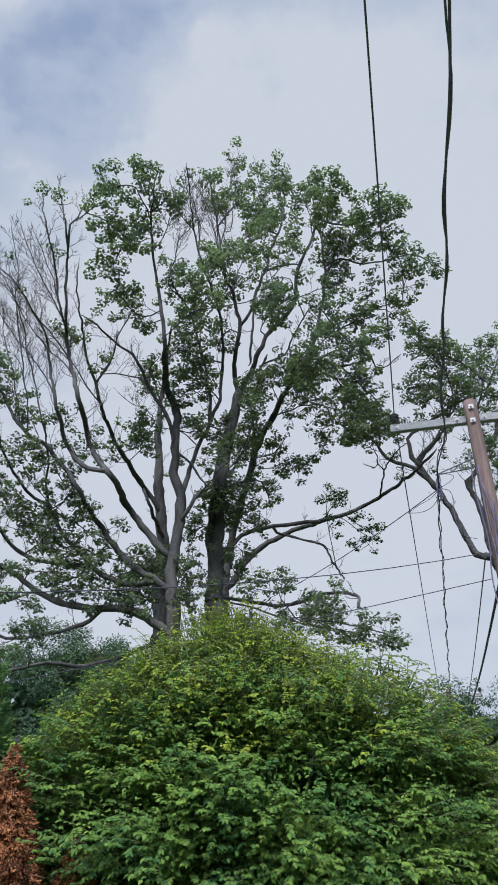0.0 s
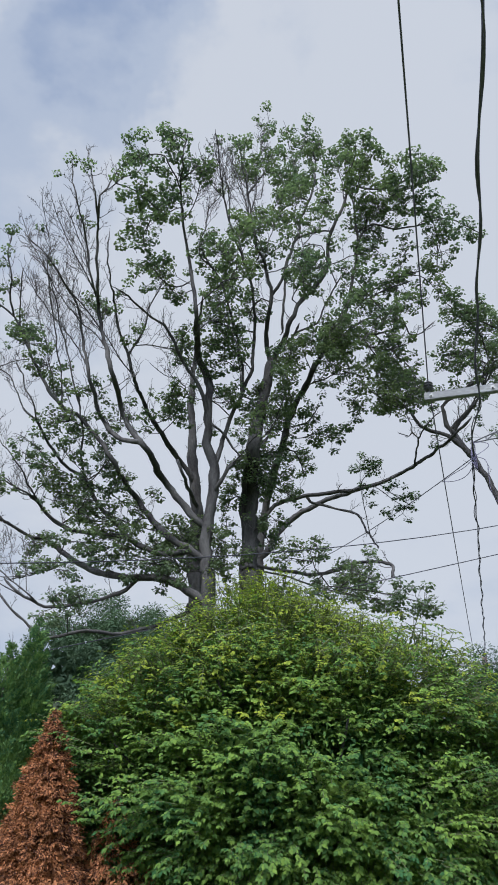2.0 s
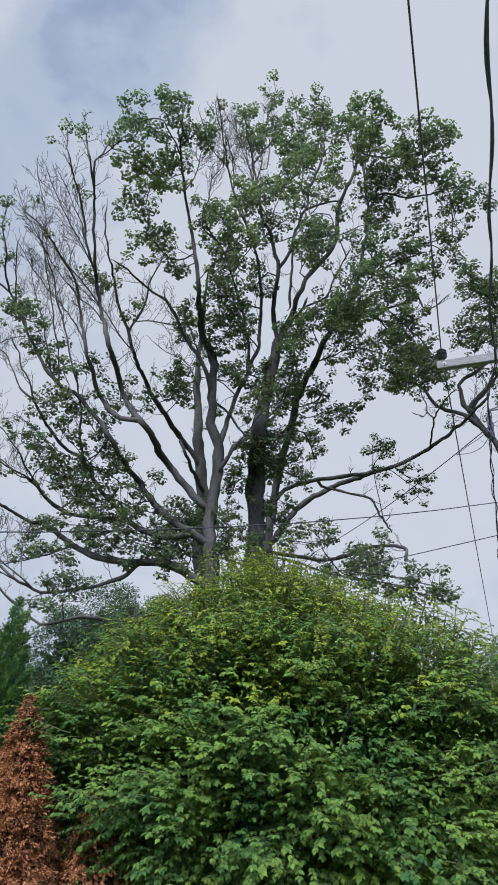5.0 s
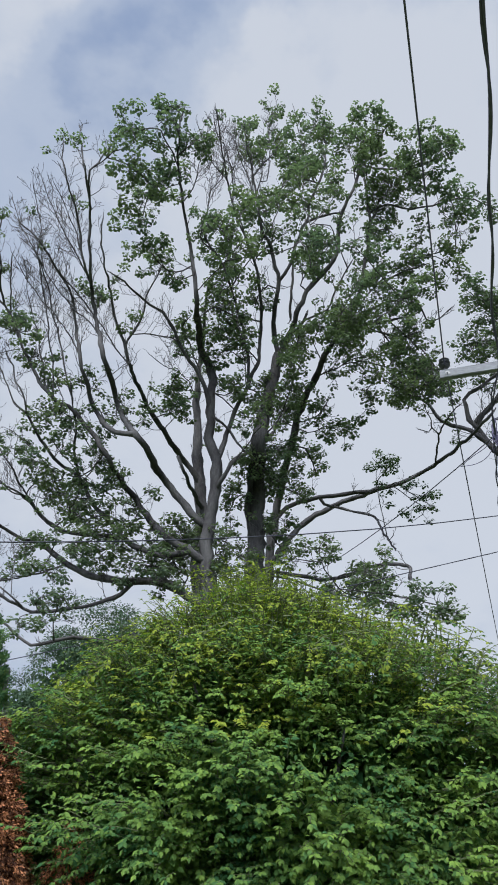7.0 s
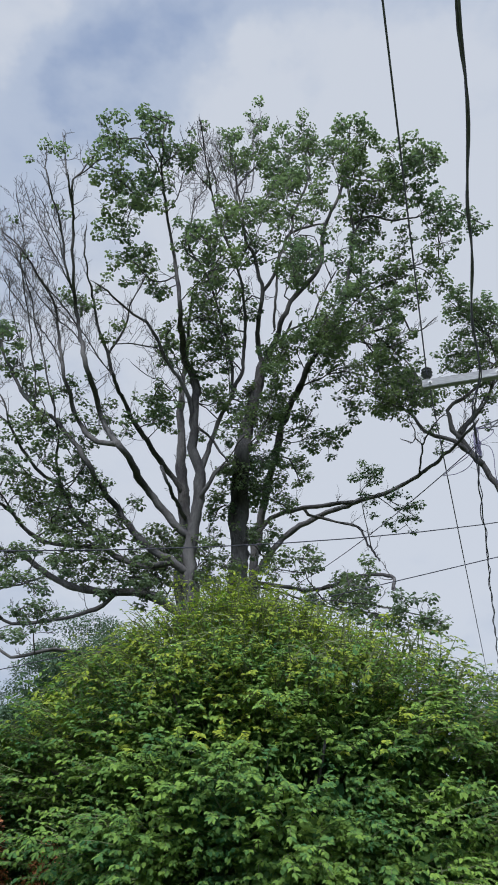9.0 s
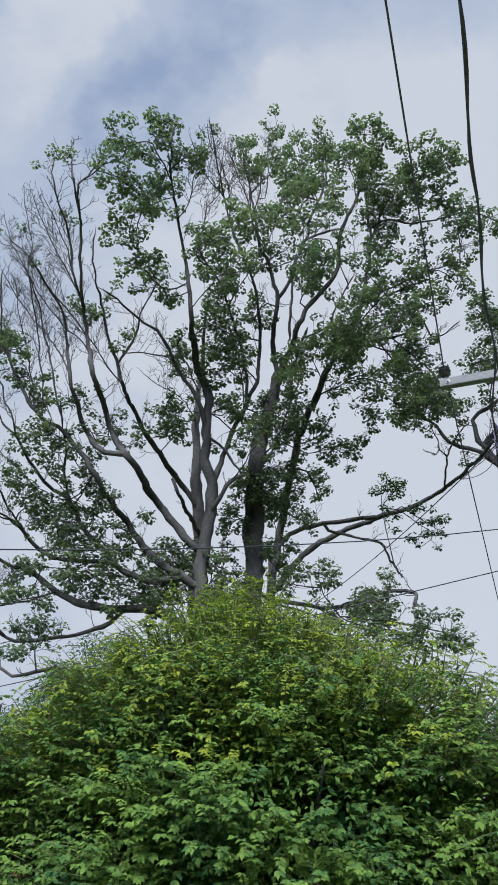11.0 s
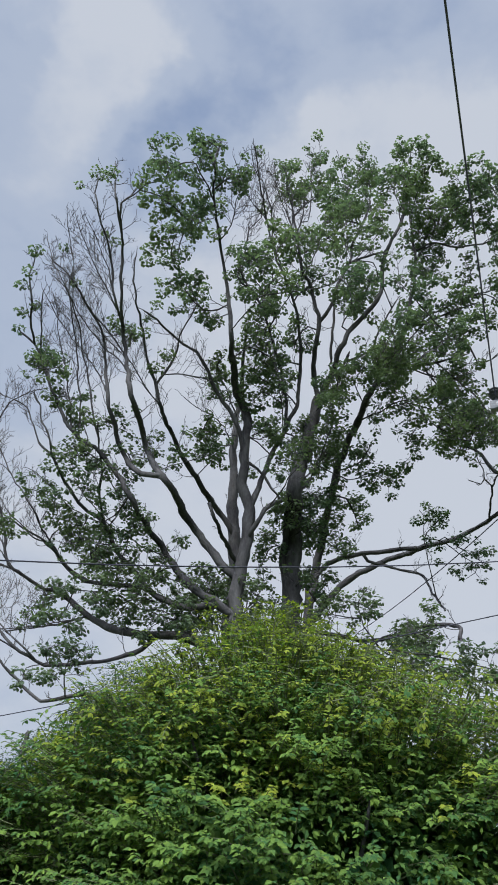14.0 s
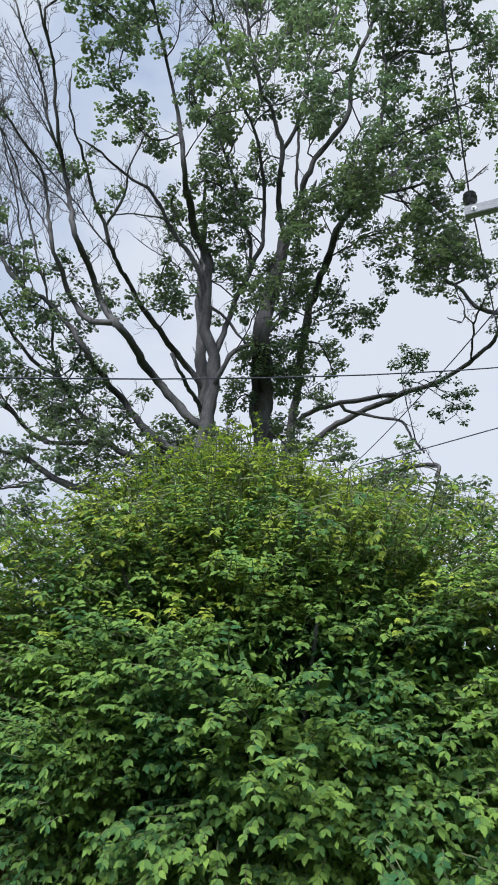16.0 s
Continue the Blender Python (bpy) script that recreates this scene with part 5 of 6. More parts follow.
    limb([(-4.08, 13.60, 6.35), (-3.70, 13.25, 6.55), (-3.50, 13.00, 6.72)], 0.0115, 0.006, 1, 5, 0.36)
    limb([(-3.76, 13.40, 5.99), (-3.89, 13.25, 5.93), (-4.09, 13.00, 5.97)], 0.0115, 0.006, 1, 4, 0.32)
    limb([(-3.67, 13.50, 5.84), (-3.46, 13.27, 5.84), (-3.30, 13.00, 5.57)], 0.0115, 0.006, 1, 4, 0.34)
    limb([(-4.00, 13.40, 5.70), (-4.04, 13.24, 5.46), (-3.62, 13.00, 5.30)], 0.0115, 0.006, 0.9, 4, 0.3)
    limb([(-3.45, 12.40, 4.47), (-3.36, 12.28, 4.67), (-3.43, 12.20, 4.79)], 0.0115, 0.006, 0.9, 4, 0.28)
    limb([(-3.37, 12.40, 4.51), (-3.23, 12.28, 4.63), (-3.26, 12.20, 4.72)], 0.0115, 0.006, 0.9, 3, 0.28)
    limb([(-3.63, 12.20, 4.52), (-3.65, 12.07, 4.63), (-3.54, 12.00, 4.65)], 0.009, 0.006, 0.6, 4, 0.25)
    limb([(-3.73, 11.80, 4.32), (-3.67, 11.65, 4.14), (-3.68, 11.60, 4.09)], 0.0072, 0.0045, 0.8, 2, 0.22)
    limb([(-2.83, 13.80, 6.83), (-3.18, 13.61, 6.95), (-3.54, 13.41, 7.12), (-3.81, 13.21, 7.39), (-4.09, 13.00, 7.71)], 0.0115, 0.0075, 0.8, 5, 0.4)
    limb([(-2.40, 13.80, 6.33), (-2.82, 13.57, 6.39), (-3.15, 13.38, 6.45), (-3.46, 13.20, 6.28)], 0.0115, 0.0075, 1, 6, 0.4)
    limb([(-2.46, 13.80, 5.96), (-2.75, 13.48, 5.88), (-2.95, 13.20, 5.96)], 0.0115, 0.0075, 1, 5, 0.38)
    limb([(-2.18, 13.80, 5.87), (-2.37, 13.50, 5.67), (-2.56, 13.20, 5.64)], 0.0115, 0.0075, 1, 5, 0.38)
    limb([(-4.67, 12.00, 9.61), (-4.70, 11.86, 9.27), (-4.79, 11.80, 9.29)], 0.009, 0.006, 0.55, 5, 0.28)
    limb([(-4.59, 12.00, 9.49), (-4.28, 11.85, 9.23), (-4.22, 11.80, 9.25)], 0.009, 0.006, 1, 3, 0.26)
    near, a = tree.finish(300, "thin clusters of dark green lobed leaves")
    leaf_parts("leaf", MAPLE, MAPLE_LEAF, tree.root, *[v[near] for v in a])


make_maple()


# ---- the dark tree behind the pole ----
def make_neighbour():
    tree = Tree("broadleaf_tree", (5.44, 15.61, 0), "dark-limbed broadleaf tree with a dense leafy crown behind the pole", 5, DARK_BARK, MAPLE_LEAF, 0.05, 0.165)
    limb = tree.limb
    limb([(5.44, 15.74, -0.10), (5.44, 15.74, 5.83), (5.28, 15.64, 6.87), (5.14, 15.61, 7.05)], 0.163, 0.137, 0, 0, 1.15)
    limb([(5.14, 15.61, 7.05), (4.76, 15.60, 7.09), (4.55, 15.60, 7.60), (4.41, 15.60, 7.97), (4.25, 15.60, 8.26), (4.14, 15.60, 8.54), (3.98, 15.60, 8.77), (3.83, 15.60, 9.02), (3.71, 15.60, 9.24), (3.62, 15.60, 9.36), (3.61, 15.60, 9.54), (3.57, 15.60, 9.81), (3.70, 15.60, 9.97), (3.94, 15.60, 10.11), (4.24, 15.60, 10.36), (4.60, 15.60, 10.61), (4.93, 15.60, 10.82)], 0.0786, 0.0271, 0.35, 9, 0.5)
    limb([(3.71, 15.60, 9.24), (3.80, 15.60, 9.35), (3.93, 15.60, 9.51), (4.09, 15.60, 9.68), (4.23, 15.60, 9.85), (4.36, 15.60, 10.10)], 0.0396, 0.0165, 0.3, 7, 0.4)
    limb([(4.05, 15.60, 8.65), (3.93, 15.60, 8.82), (3.79, 15.60, 8.93), (3.61, 15.60, 9.10), (3.44, 15.60, 9.17), (3.28, 15.60, 9.20), (3.08, 15.60, 9.34), (2.95, 15.60, 9.51), (2.84, 15.60, 9.71), (2.71, 15.60, 9.84), (2.54, 15.60, 9.94)], 0.0642, 0.0258, 0.5, 6, 0.45)
    limb([(2.84, 15.60, 9.71), (2.89, 15.60, 9.91), (2.91, 15.60, 10.12), (3.01, 15.60, 10.38)], 0.0262, 0.0163, 1, 8, 0.4)
    limb([(3.60, 15.60, 9.47), (3.64, 15.60, 9.40), (3.70, 15.60, 9.24)], 0.032, 0.0256, 0, 0, 0.2)
    limb([(2.71, 15.60, 9.84), (2.46, 15.60, 10.13), (2.61, 15.60, 10.49), (2.87, 15.60, 10.64)], 0.0263, 0.0132, 1, 14, 0.45)
    limb([(2.57, 15.60, 9.94), (2.43, 15.60, 9.81), (2.42, 15.60, 9.63)], 0.0191, 0.0128, 1, 7, 0.35)
    limb([(3.00, 15.60, 10.12), (3.16, 15.60, 10.26), (3.20, 15.60, 9.98), (3.29, 15.60, 9.90)], 0.0194, 0.013, 1, 9, 0.35)
    limb([(5.05, 15.61, 7.37), (5.04, 15.61, 7.70), (4.98, 15.61, 8.09), (4.86, 15.61, 8.47), (4.77, 15.61, 8.75), (4.89, 15.61, 8.87), (5.04, 15.61, 9.05), (5.29, 15.61, 9.50), (5.51, 15.61, 9.76), (5.69, 15.61, 10.27)], 0.0624, 0.0457, 0.2, 2, 0.46)
    limb([(3.73, 15.61, 9.14), (3.95, 15.61, 9.44), (4.20, 15.61, 9.74), (4.43, 15.61, 10.08), (4.82, 15.61, 10.77)], 0.0256, 0.0137, 0.6, 9, 0.575)
    limb([(3.82, 15.61, 9.33), (4.17, 15.55, 9.76), (4.47, 15.50, 10.16), (4.66, 15.44, 10.86), (4.60, 15.37, 11.59)], 0.0366, 0.0109, 0.8, 18, 0.92)
    limb([(5.27, 15.74, 7.41), (5.05, 15.66, 8.09), (4.81, 15.60, 8.66), (5.08, 15.57, 9.13), (5.06, 15.50, 9.87), (5.28, 15.43, 10.71), (5.49, 15.37, 11.43)], 0.066, 0.0183, 0.9, 20, 0.92)
    limb([(5.53, 15.49, 11.20), (5.12, 15.37, 11.59), (4.59, 15.25, 11.82), (4.05, 15.13, 11.89)], 0.0293, 0.0109, 1, 18, 0.69)
    limb([(5.48, 15.49, 11.05), (5.77, 15.28, 11.69), (5.93, 15.13, 12.21)], 0.0293, 0.0109, 1, 18, 0.805)
    limb([(5.48, 15.74, 7.15), (5.70, 15.63, 8.41), (5.81, 15.53, 9.74), (6.09, 15.44, 10.87), (6.60, 15.37, 11.75)], 0.066, 0.0183, 1, 24, 1.035)
    limb([(5.73, 15.74, 8.45), (6.42, 15.70, 9.26), (7.19, 15.65, 10.09), (7.86, 15.61, 10.97)], 0.0512, 0.0137, 0.9, 24, 1.035)
    limb([(4.72, 15.37, 11.50), (4.21, 15.22, 11.93), (3.88, 15.13, 12.19)], 0.022, 0.0109, 1, 18, 0.5175)
    limb([(4.62, 15.37, 10.75), (4.11, 15.22, 11.00), (3.66, 15.13, 10.82)], 0.022, 0.0109, 1, 18, 0.5175)
    limb([(4.31, 15.37, 10.24), (4.60, 15.26, 10.75), (5.22, 15.13, 10.82)], 0.022, 0.0109, 1, 18, 0.575)
    near, a = tree.finish(200, "dense dark green leaves")
    leaf_parts("leaf", MAPLE, MAPLE_LEAF, tree.root, *[v[near] for v in a])


make_neighbour()


# ---- the broad shrub ----
def dome(az, up):
    """A place on the shrub's outer skin, for a compass angle and a height angle, and the way out of it."""
    c, s, h = math.cos(az), math.sin(az), math.sin(up)
    rx, ry = 3.0 if c > 0 else 3.1, 2.18 if s < 0 else 3.9
    wide, deep = ((1 - h * h) ** 0.8, (1 - h * h) ** 0.46) if h > 0 else ((1 - h * h) ** 0.4, (1 - h * h) ** 0.4)
    if h < 0.1 and c < -0.1 and s < 0.2:
        wide *= 1 - 0.58 * (0.1 - h) ** 0.75
    d = Vector((rx * c * wide, ry * s * deep, (2.42 if h > 0 else 1.55) * h))
    k = 1 + 0.07 * noise.noise(d * 0.9 + Vector((3, 1, 4))) + 0.05 * noise.noise(d * 2.3)
    p = Vector((0.16, 9.13, 1.65)) + d * k + Vector((-0.2, 0.41, 0)) * max(0, h)
    out = Vector((c * math.cos(up) / rx, s * math.cos(up) / ry, h / 2.6)).normalized()
    return p, out


def hollow(p):
    """How far the tiers of sprays stand back at a place on the shrub, leaving shaded pockets between them."""
    k = noise.noise(Vector((p.x * 1.5 + 4, p.y * 1.5, p.z * 2.7))) + 0.5 * noise.noise(Vector((p.x * 3.1, p.y * 3.1 + 7, p.z * 5.0)))
    return min(1.0, max(0.0, k - 0.08) * 2.6) * min(1.0, max(0.0, (3.2 - p.z) * 1.2))


def make_shrub():
    rng = random.Random(3)
    base = Vector((0.16, 9.13, 0))
    root = thing("shrub", base, "large rounded leafy green shrub in layered sprays", "shrub")
    leaves, yellowish, inner, deep = Leaves(), Leaves(), Leaves(), Leaves()
    tv, tf = [], []

    def spray(p, out, length, droop, skin):
        """A feathered leaf: leaflets in pairs along a drooping stalk and one at its end."""
        d = out.copy()
        line, q, n = [p - base], p.copy(), 5
        # the higher a spray stands, the likelier its leaflets are the lighter yellow-green
        put = yellowish if rng.random() < (p.z - 2.2) * 0.65 else leaves
        tilt = rand_dir(rng) * 0.3
        big = rng.uniform(0.8, 1.15) * (1.0 if p.z < 2.6 else max(0.72, 1 - 0.25 * (p.z - 2.6)))
        for i in range(n):
            d = (d + Vector((0, 0, -droop)) + rand_dir(rng) * 0.12).normalized()
            q = q + d * (length / n)
            line.append(q - base)
            across = d.cross(Vector((0, 0, 1)))
            if across.length < 0.1:
                across = Vector((1, 0, 0))
            across.normalize()
            for sgn in (-1, 1):
                if i and rng.random() < 0.93:
                    way = d * 0.55 + across * sgn * rng.uniform(0.5, 1.0) + Vector((0, 0, -0.3)) + rand_dir(rng) * 0.25
                    put.add(q - base, way, Vector((0, 0, 0.9)) + skin * 0.6 + tilt + rand_dir(rng) * 0.45, big * rng.uniform(0.036, 0.062))
        put.add(q - base, d + Vector((0, 0, -0.4)), Vector((0, 0, 0.9)) + skin * 0.6 + tilt, big * rng.uniform(0.045, 0.068))
        tube_into(tv, tf, [line[0], line[3], line[-1]], [0.005, 0.003, 0.002], 3, cap=False)

    # boughs: flat layered plates of sprays
    count = 0
    while count < 1560:
        az = rng.uniform(-math.pi, math.pi)
        if math.sin(az) > 0.35 and rng.random() < 0.82:
            continue
        up = math.asin(rng.uniform(-0.5, 1.0))
        p, out = dome(az, up)
        count += 1
        plate = (out + Vector((0, 0, 0.1 - 0.5 * max(0, out.z)))).normalized() if out.z < 0.8 else out
        depth = rng.uniform(-0.42, 0.13) - 0.5 * hollow(p)
        wide = rng.uniform(0.14, 0.34)
        across = Vector((-out.y, out.x, 0))
        across = across.normalized() if across.length > 0.05 else Vector((1, 0, 0))
        for _ in range(rng.randint(9, 14)):
            o = across * rng.uniform(-wide, wide) + Vector((0, 0, rng.uniform(-0.06, 0.06))) + out * (depth - 0.3 + rng.uniform(-0.15, 0.1))
            way = (plate + across * rng.uniform(-0.5, 0.5) + Vector((0, 0, rng.uniform(0.0, 0.35)))).normalized()
            spray(p + o, way, rng.uniform(0.16, 0.3), rng.uniform(0.02, 0.14), out)
    # arching top shoots on thin erect stems
    for _ in range(330):
        az, up = rng.uniform(-math.pi, math.pi), math.asin(rng.uniform(0.5, 1.0))
        p, out = dome(az, up)
        rise = (Vector((0, 0, 0.8)) + out * 0.7 + rand_dir(rng) * 0.5).normalized()
        foot, tall = p - out * 0.35, rng.uniform(0.25, 0.45)
        tube_into(tv, tf, [foot - base, foot + rise * tall * 0.5 - base, foot + rise * tall - base], [0.008, 0.006, 0.003], 4, cap=False)
        for k in range(4):
            side = rise.cross(rand_dir(rng)).normalized()
            spray(foot + rise * tall * (0.45 + 0.16 * k), (side + rise * 0.5).normalized(), rng.uniform(0.18, 0.34), 0.16, out)
    # inner leaves
    for _ in range(36000):
        az, up = rng.uniform(-math.pi, math.pi), math.asin(rng.uniform(-0.95, 1.0))
        p, out = dome(az, up)
        c = Vector((0.16, 9.13, 1.65))
        p = c + (p - c) * (rng.uniform(0.74, 0.95) - 0.13 * hollow(p))
        inner.add(p - base, rand_dir(rng) + Vector((0, 0, -0.4)), Vector((0, 0, 1)) + out * 0.5 + rand_dir(rng) * 0.8, rng.uniform(0.038, 0.06))
        p = c + (p - c) * rng.uniform(0.5, 0.8)
        deep.add(p - base, rand_dir(rng), rand_dir(rng), rng.uniform(0.13, 0.2))
    # stems from the ground
    for i in range(9):
        az = i * 0.7 + rng.random() * 0.3
        e, out = dome(az, rng.uniform(0.3, 1.2))
        foot = base + Vector((0.35 * math.cos(az), 0.35 * math.sin(az), -0.05))
        mid = foot.lerp(e, 0.45) + Vector((0, 0, 0.35))
        line = smooth_line([foot - base, mid - base, base.lerp(e, 0.9) - base], 0.3)
        part("stem", tube("stem", line, [0.05 - 0.04 * k / (len(line) - 1) for k in range(len(line))], 7, DARK_BARK, 0.15), root)
    part("brushwood", mesh_from("twigs", tv, tf, GREEN_TWIG), root, kind="stuff")
    a = leaves.arrays()
    order = np.argsort(np.abs(a[0][:, 2] - 2.0) + (a[0][:, 1] + 3) * 0.8 + np.abs(a[0][:, 0] - 0.4) * 0.5)
    near, rest = order[:300], order[300:]
    part("foliage", leaf_mesh("foliage", OVAL, *[v[rest] for v in a], SHRUB_LEAF), root, kind="stuff")
    part("new_growth", leaf_mesh("new_growth", OVAL, *yellowish.arrays(), YELLOW_GREEN_LEAF), root, "yellow-green leaves, more numerous higher up", "stuff")
    part("inner_foliage", leaf_mesh("inner_foliage", SIMPLE, *inner.arrays(), SHRUB_LEAF), root, kind="stuff")
    part("deep_foliage", leaf_mesh("deep_foliage", SIMPLE, *deep.arrays(), SHRUB_LEAF), root, kind="stuff")
    leaf_parts("leaf", OVAL, SHRUB_LEAF, root, *[v[near] for v in a])


make_shrub()


# ---- arborvitae ----
def make_conifer(name, base, height, radius, lean, n, mat, label, seed, group="", rise=1.0):
    rng = random.Random(seed)
    base = Vector(base)
    root = thing(name, base, label, "conifer", group)
    top = Vector((lean[0], lean[1], height))
    line = smooth_line([(0, 0, -0.05), tuple(top * 0.5), tuple(top * 0.93)], 0.3)
    part("trunk", tube("trunk", line, [0.05 - 0.045 * k / (len(line) - 1) for k in range(len(line))], 8, DARK_BARK, 0.1), root)
    leaves, core = Leaves(), Leaves()
    per = 56

    def skin(u, az):
        lobe = 1 + min(0.2 if rise > 0 else 0.42, 0.6 * (1 - u)) * noise.noise(Vector((math.cos(az) * 2.2 + seed, math.sin(az) * 2.2, u * height * 2.0)))
        return radius * min(1.0, (1 - u) * 1.45) ** 0.85 * lobe

    # upright fans of scaly sprays, each fan in one plane
    for _ in range(n // per):
        u, az = 1 - rng.random() ** 0.6, rng.uniform(-math.pi, math.pi)
        out = Vector((math.cos(az), math.sin(az), 0))
        shrink = 0.45 + 0.55 * min(1, (1 - u) * 2.2)
        long = rng.uniform(0.1, 0.2) * shrink
        plume = (out * 0.9 + Vector((0, 0, rise)) + rand_dir(rng) * 0.35).normalized()
        flat = (out + rand_dir(rng) * 0.8).normalized()
        across = plume.cross(flat).normalized()
        foot = top * u + out * (skin(u, az) * rng.uniform(0.8, 1.0)) - plume * long * 0.5
        for _ in range(per):
            f = rng.random()
            w = rng.uniform(-1, 1)
            o = plume * long * f + across * w * long * 0.42 * (1 - f) ** 0.6 + flat * rng.gauss(0, 0.018)
            leaves.add(foot + o, plume + across * w * 0.8 + rand_dir(rng) * 0.3, flat + rand_dir(rng) * 0.5, rng.uniform(0.02, 0.038) * (0.7 + 0.3 * shrink) * (1.0 if rise > 0 else 0.85))
    for _ in range(n // 4):
        u, az = (1 - rng.random() ** 0.6) * 0.96, rng.uniform(-math.pi, math.pi)
        p = top * u + Vector((math.cos(az), math.sin(az), 0)) * skin(u, az) * rng.uniform(0.4, 0.82)
        core.add(p, rand_dir(rng) + Vector((0, 0, rise)), rand_dir(rng), rng.uniform(0.035, 0.06) * (0.5 + 0.5 * min(1, (1 - u) * 3)))
    tip, tipf = [], []
    for k in range(5):
        a = top * (0.93 + 0.01 * k)
        tube_into(tip, tipf, [a, a + Vector((rng.gauss(0, 0.012), rng.gauss(0, 0.012), 0.09)), a + Vector((rng.gauss(0, 0.03), rng.gauss(0, 0.03), rng.uniform(0.17, 0.3)))], [0.003, 0.0022, 0.0015], 4)
    part("leader", mesh_from("leader", tip, tipf, TWIG), root, "bare dry leader shoots at the tip")
    part("foliage", leaf_mesh("foliage", FROND, *leaves.arrays(), mat), root, kind="stuff")
    part("inner_foliage", leaf_mesh("inner_foliage", SIMPLE, *core.arrays(), mat), root, kind="stuff")
    return root


make_conifer("arborvitae", (-2.95, 8.5, 0), 3.48, 0.62, (0.3, 0), 130000, CEDAR_LEAF, "green pointed arborvitae in a close row", 1, "row of arborvitae")
make_conifer("arborvitae", (-3.1, 8.3, 0), 3.2, 0.68, (0.24, 0), 105000, CEDAR_LEAF, "green pointed arborvitae in a close row", 2, "row of arborvitae")
make_conifer("arborvitae", (-3.45, 8.2, 0), 2.98, 0.78, (0.15, 0), 42000, CEDAR_LEAF, "green pointed arborvitae in a close row", 3, "row of arborvitae")
make_conifer("arborvitae", (-2.2, 7.75, 0), 2.46, 0.5, (0.04, 0), 110000, DEAD_LEAF, "dead rust-brown arborvitae beside the green shrub", 4, "row of arborvitae", -0.45)
make_conifer("arborvitae", (-1.6, 8.0, 0), 1.75, 0.6, (0.05, 0), 24000, DEAD_LEAF, "low dead rust-brown arborvitae half under the green shrub", 6, "row of arborvitae", -0.6)


# ---- distant trees ----
def make_far_tree(base, height, radius, seed):
    rng = random.Random(seed)
    base = Vector(base)
    root = thing("distant_tree", base, "distant broadleaf tree with a full dull green crown", "tree", "distant trees")
    part("trunk", tube("trunk", smooth_line([(0, 0, -0.1), (0.1, 0, height * 0.4), (0, 0, height * 0.8)], 0.8), [0.3 - 0.25 * i / 30 for i in range(60)], 8, DARK_BARK, 0.1), root)
    leaves = Leaves()
    near = -7 < base.x < -3
    for _ in range(170 if near else 110):
        d = rand_dir(rng)
        k = rng.uniform(0.72, 1.0)
        c = Vector((d.x * radius * k, d.y * radius * k, height * 0.56 + d.z * height * 0.42 * k))
        size = radius * rng.uniform(0.14, 0.26)
        for _ in range(380 if near else 120):
            o = rand_dir(rng)
            o.z *= 0.65
            leaves.add(c + o * size * rng.random() ** 0.35, o + rand_dir(rng) * 0.7 + Vector((0, 0, -0.4)), Vector((0, 0, 0.8)) + o + rand_dir(rng) * 0.6, rng.uniform(0.065, 0.1))
    for _ in range(11000 if near else 5000):
        d = rand_dir(rng) * rng.random() ** 0.5 * 0.8
        leaves.add((d.x * radius, d.y * radius, height * 0.54 + d.z * height * 0.4), rand_dir(rng), rand_dir(rng), rng.uniform(0.22, 0.32))
    part("foliage", leaf_mesh("foliage", SIMPLE, *leaves.arrays(), FAR_LEAF), root, kind="stuff")


for k, (x, y, h, r) in enumerate([(-5.9, 25, 8.2, 2.5), (-8.4, 25.5, 6.3, 2.0), (-4.1, 24.2, 7.4, 2.2), (-11.0, 27, 6.3, 2.4), (-12.7, 24, 7.5, 1.8), (-13.4, 24, 7.6, 2.2), (-3.2, 25.5, 7.0, 1.9), (6.6, 26, 6.7, 1.7), (8.7, 25, 6.8, 1.9), (12.5, 27, 9.0, 3.0)]):
    make_far_tree((x, y, 0), h, r, 20 + k)


# ---- poles and wires ----
ROAD = Vector((0.2, 1, 0)).normalized()
ARM = Vector((0.966, -0.26, 0)).normalized()


def ring_stack(name, rings, mat, sides=14):
    """A turned body from (height, radius) rows."""
    v, f = [], []
    tube_into(v, f, [Vector((0, 0, h)) for h, _ in rings], [r for _, r in rings], sides)
    return mesh_from(name, v, f, mat, smooth=False)


def bar_mesh(name, size, mat, bevel=0.008):
    bm = bmesh.new()
    bmesh.ops.create_cube(bm, size=1)
    bmesh.ops.scale(bm, vec=size, verts=bm.verts)
    bmesh.ops.bevel(bm, geom=bm.edges[:], offset=bevel, segments=2, affect="EDGES")
    me = bpy.data.meshes.new(name)
    bm.to_mesh(me)
    me.materials.append(mat)
    return me


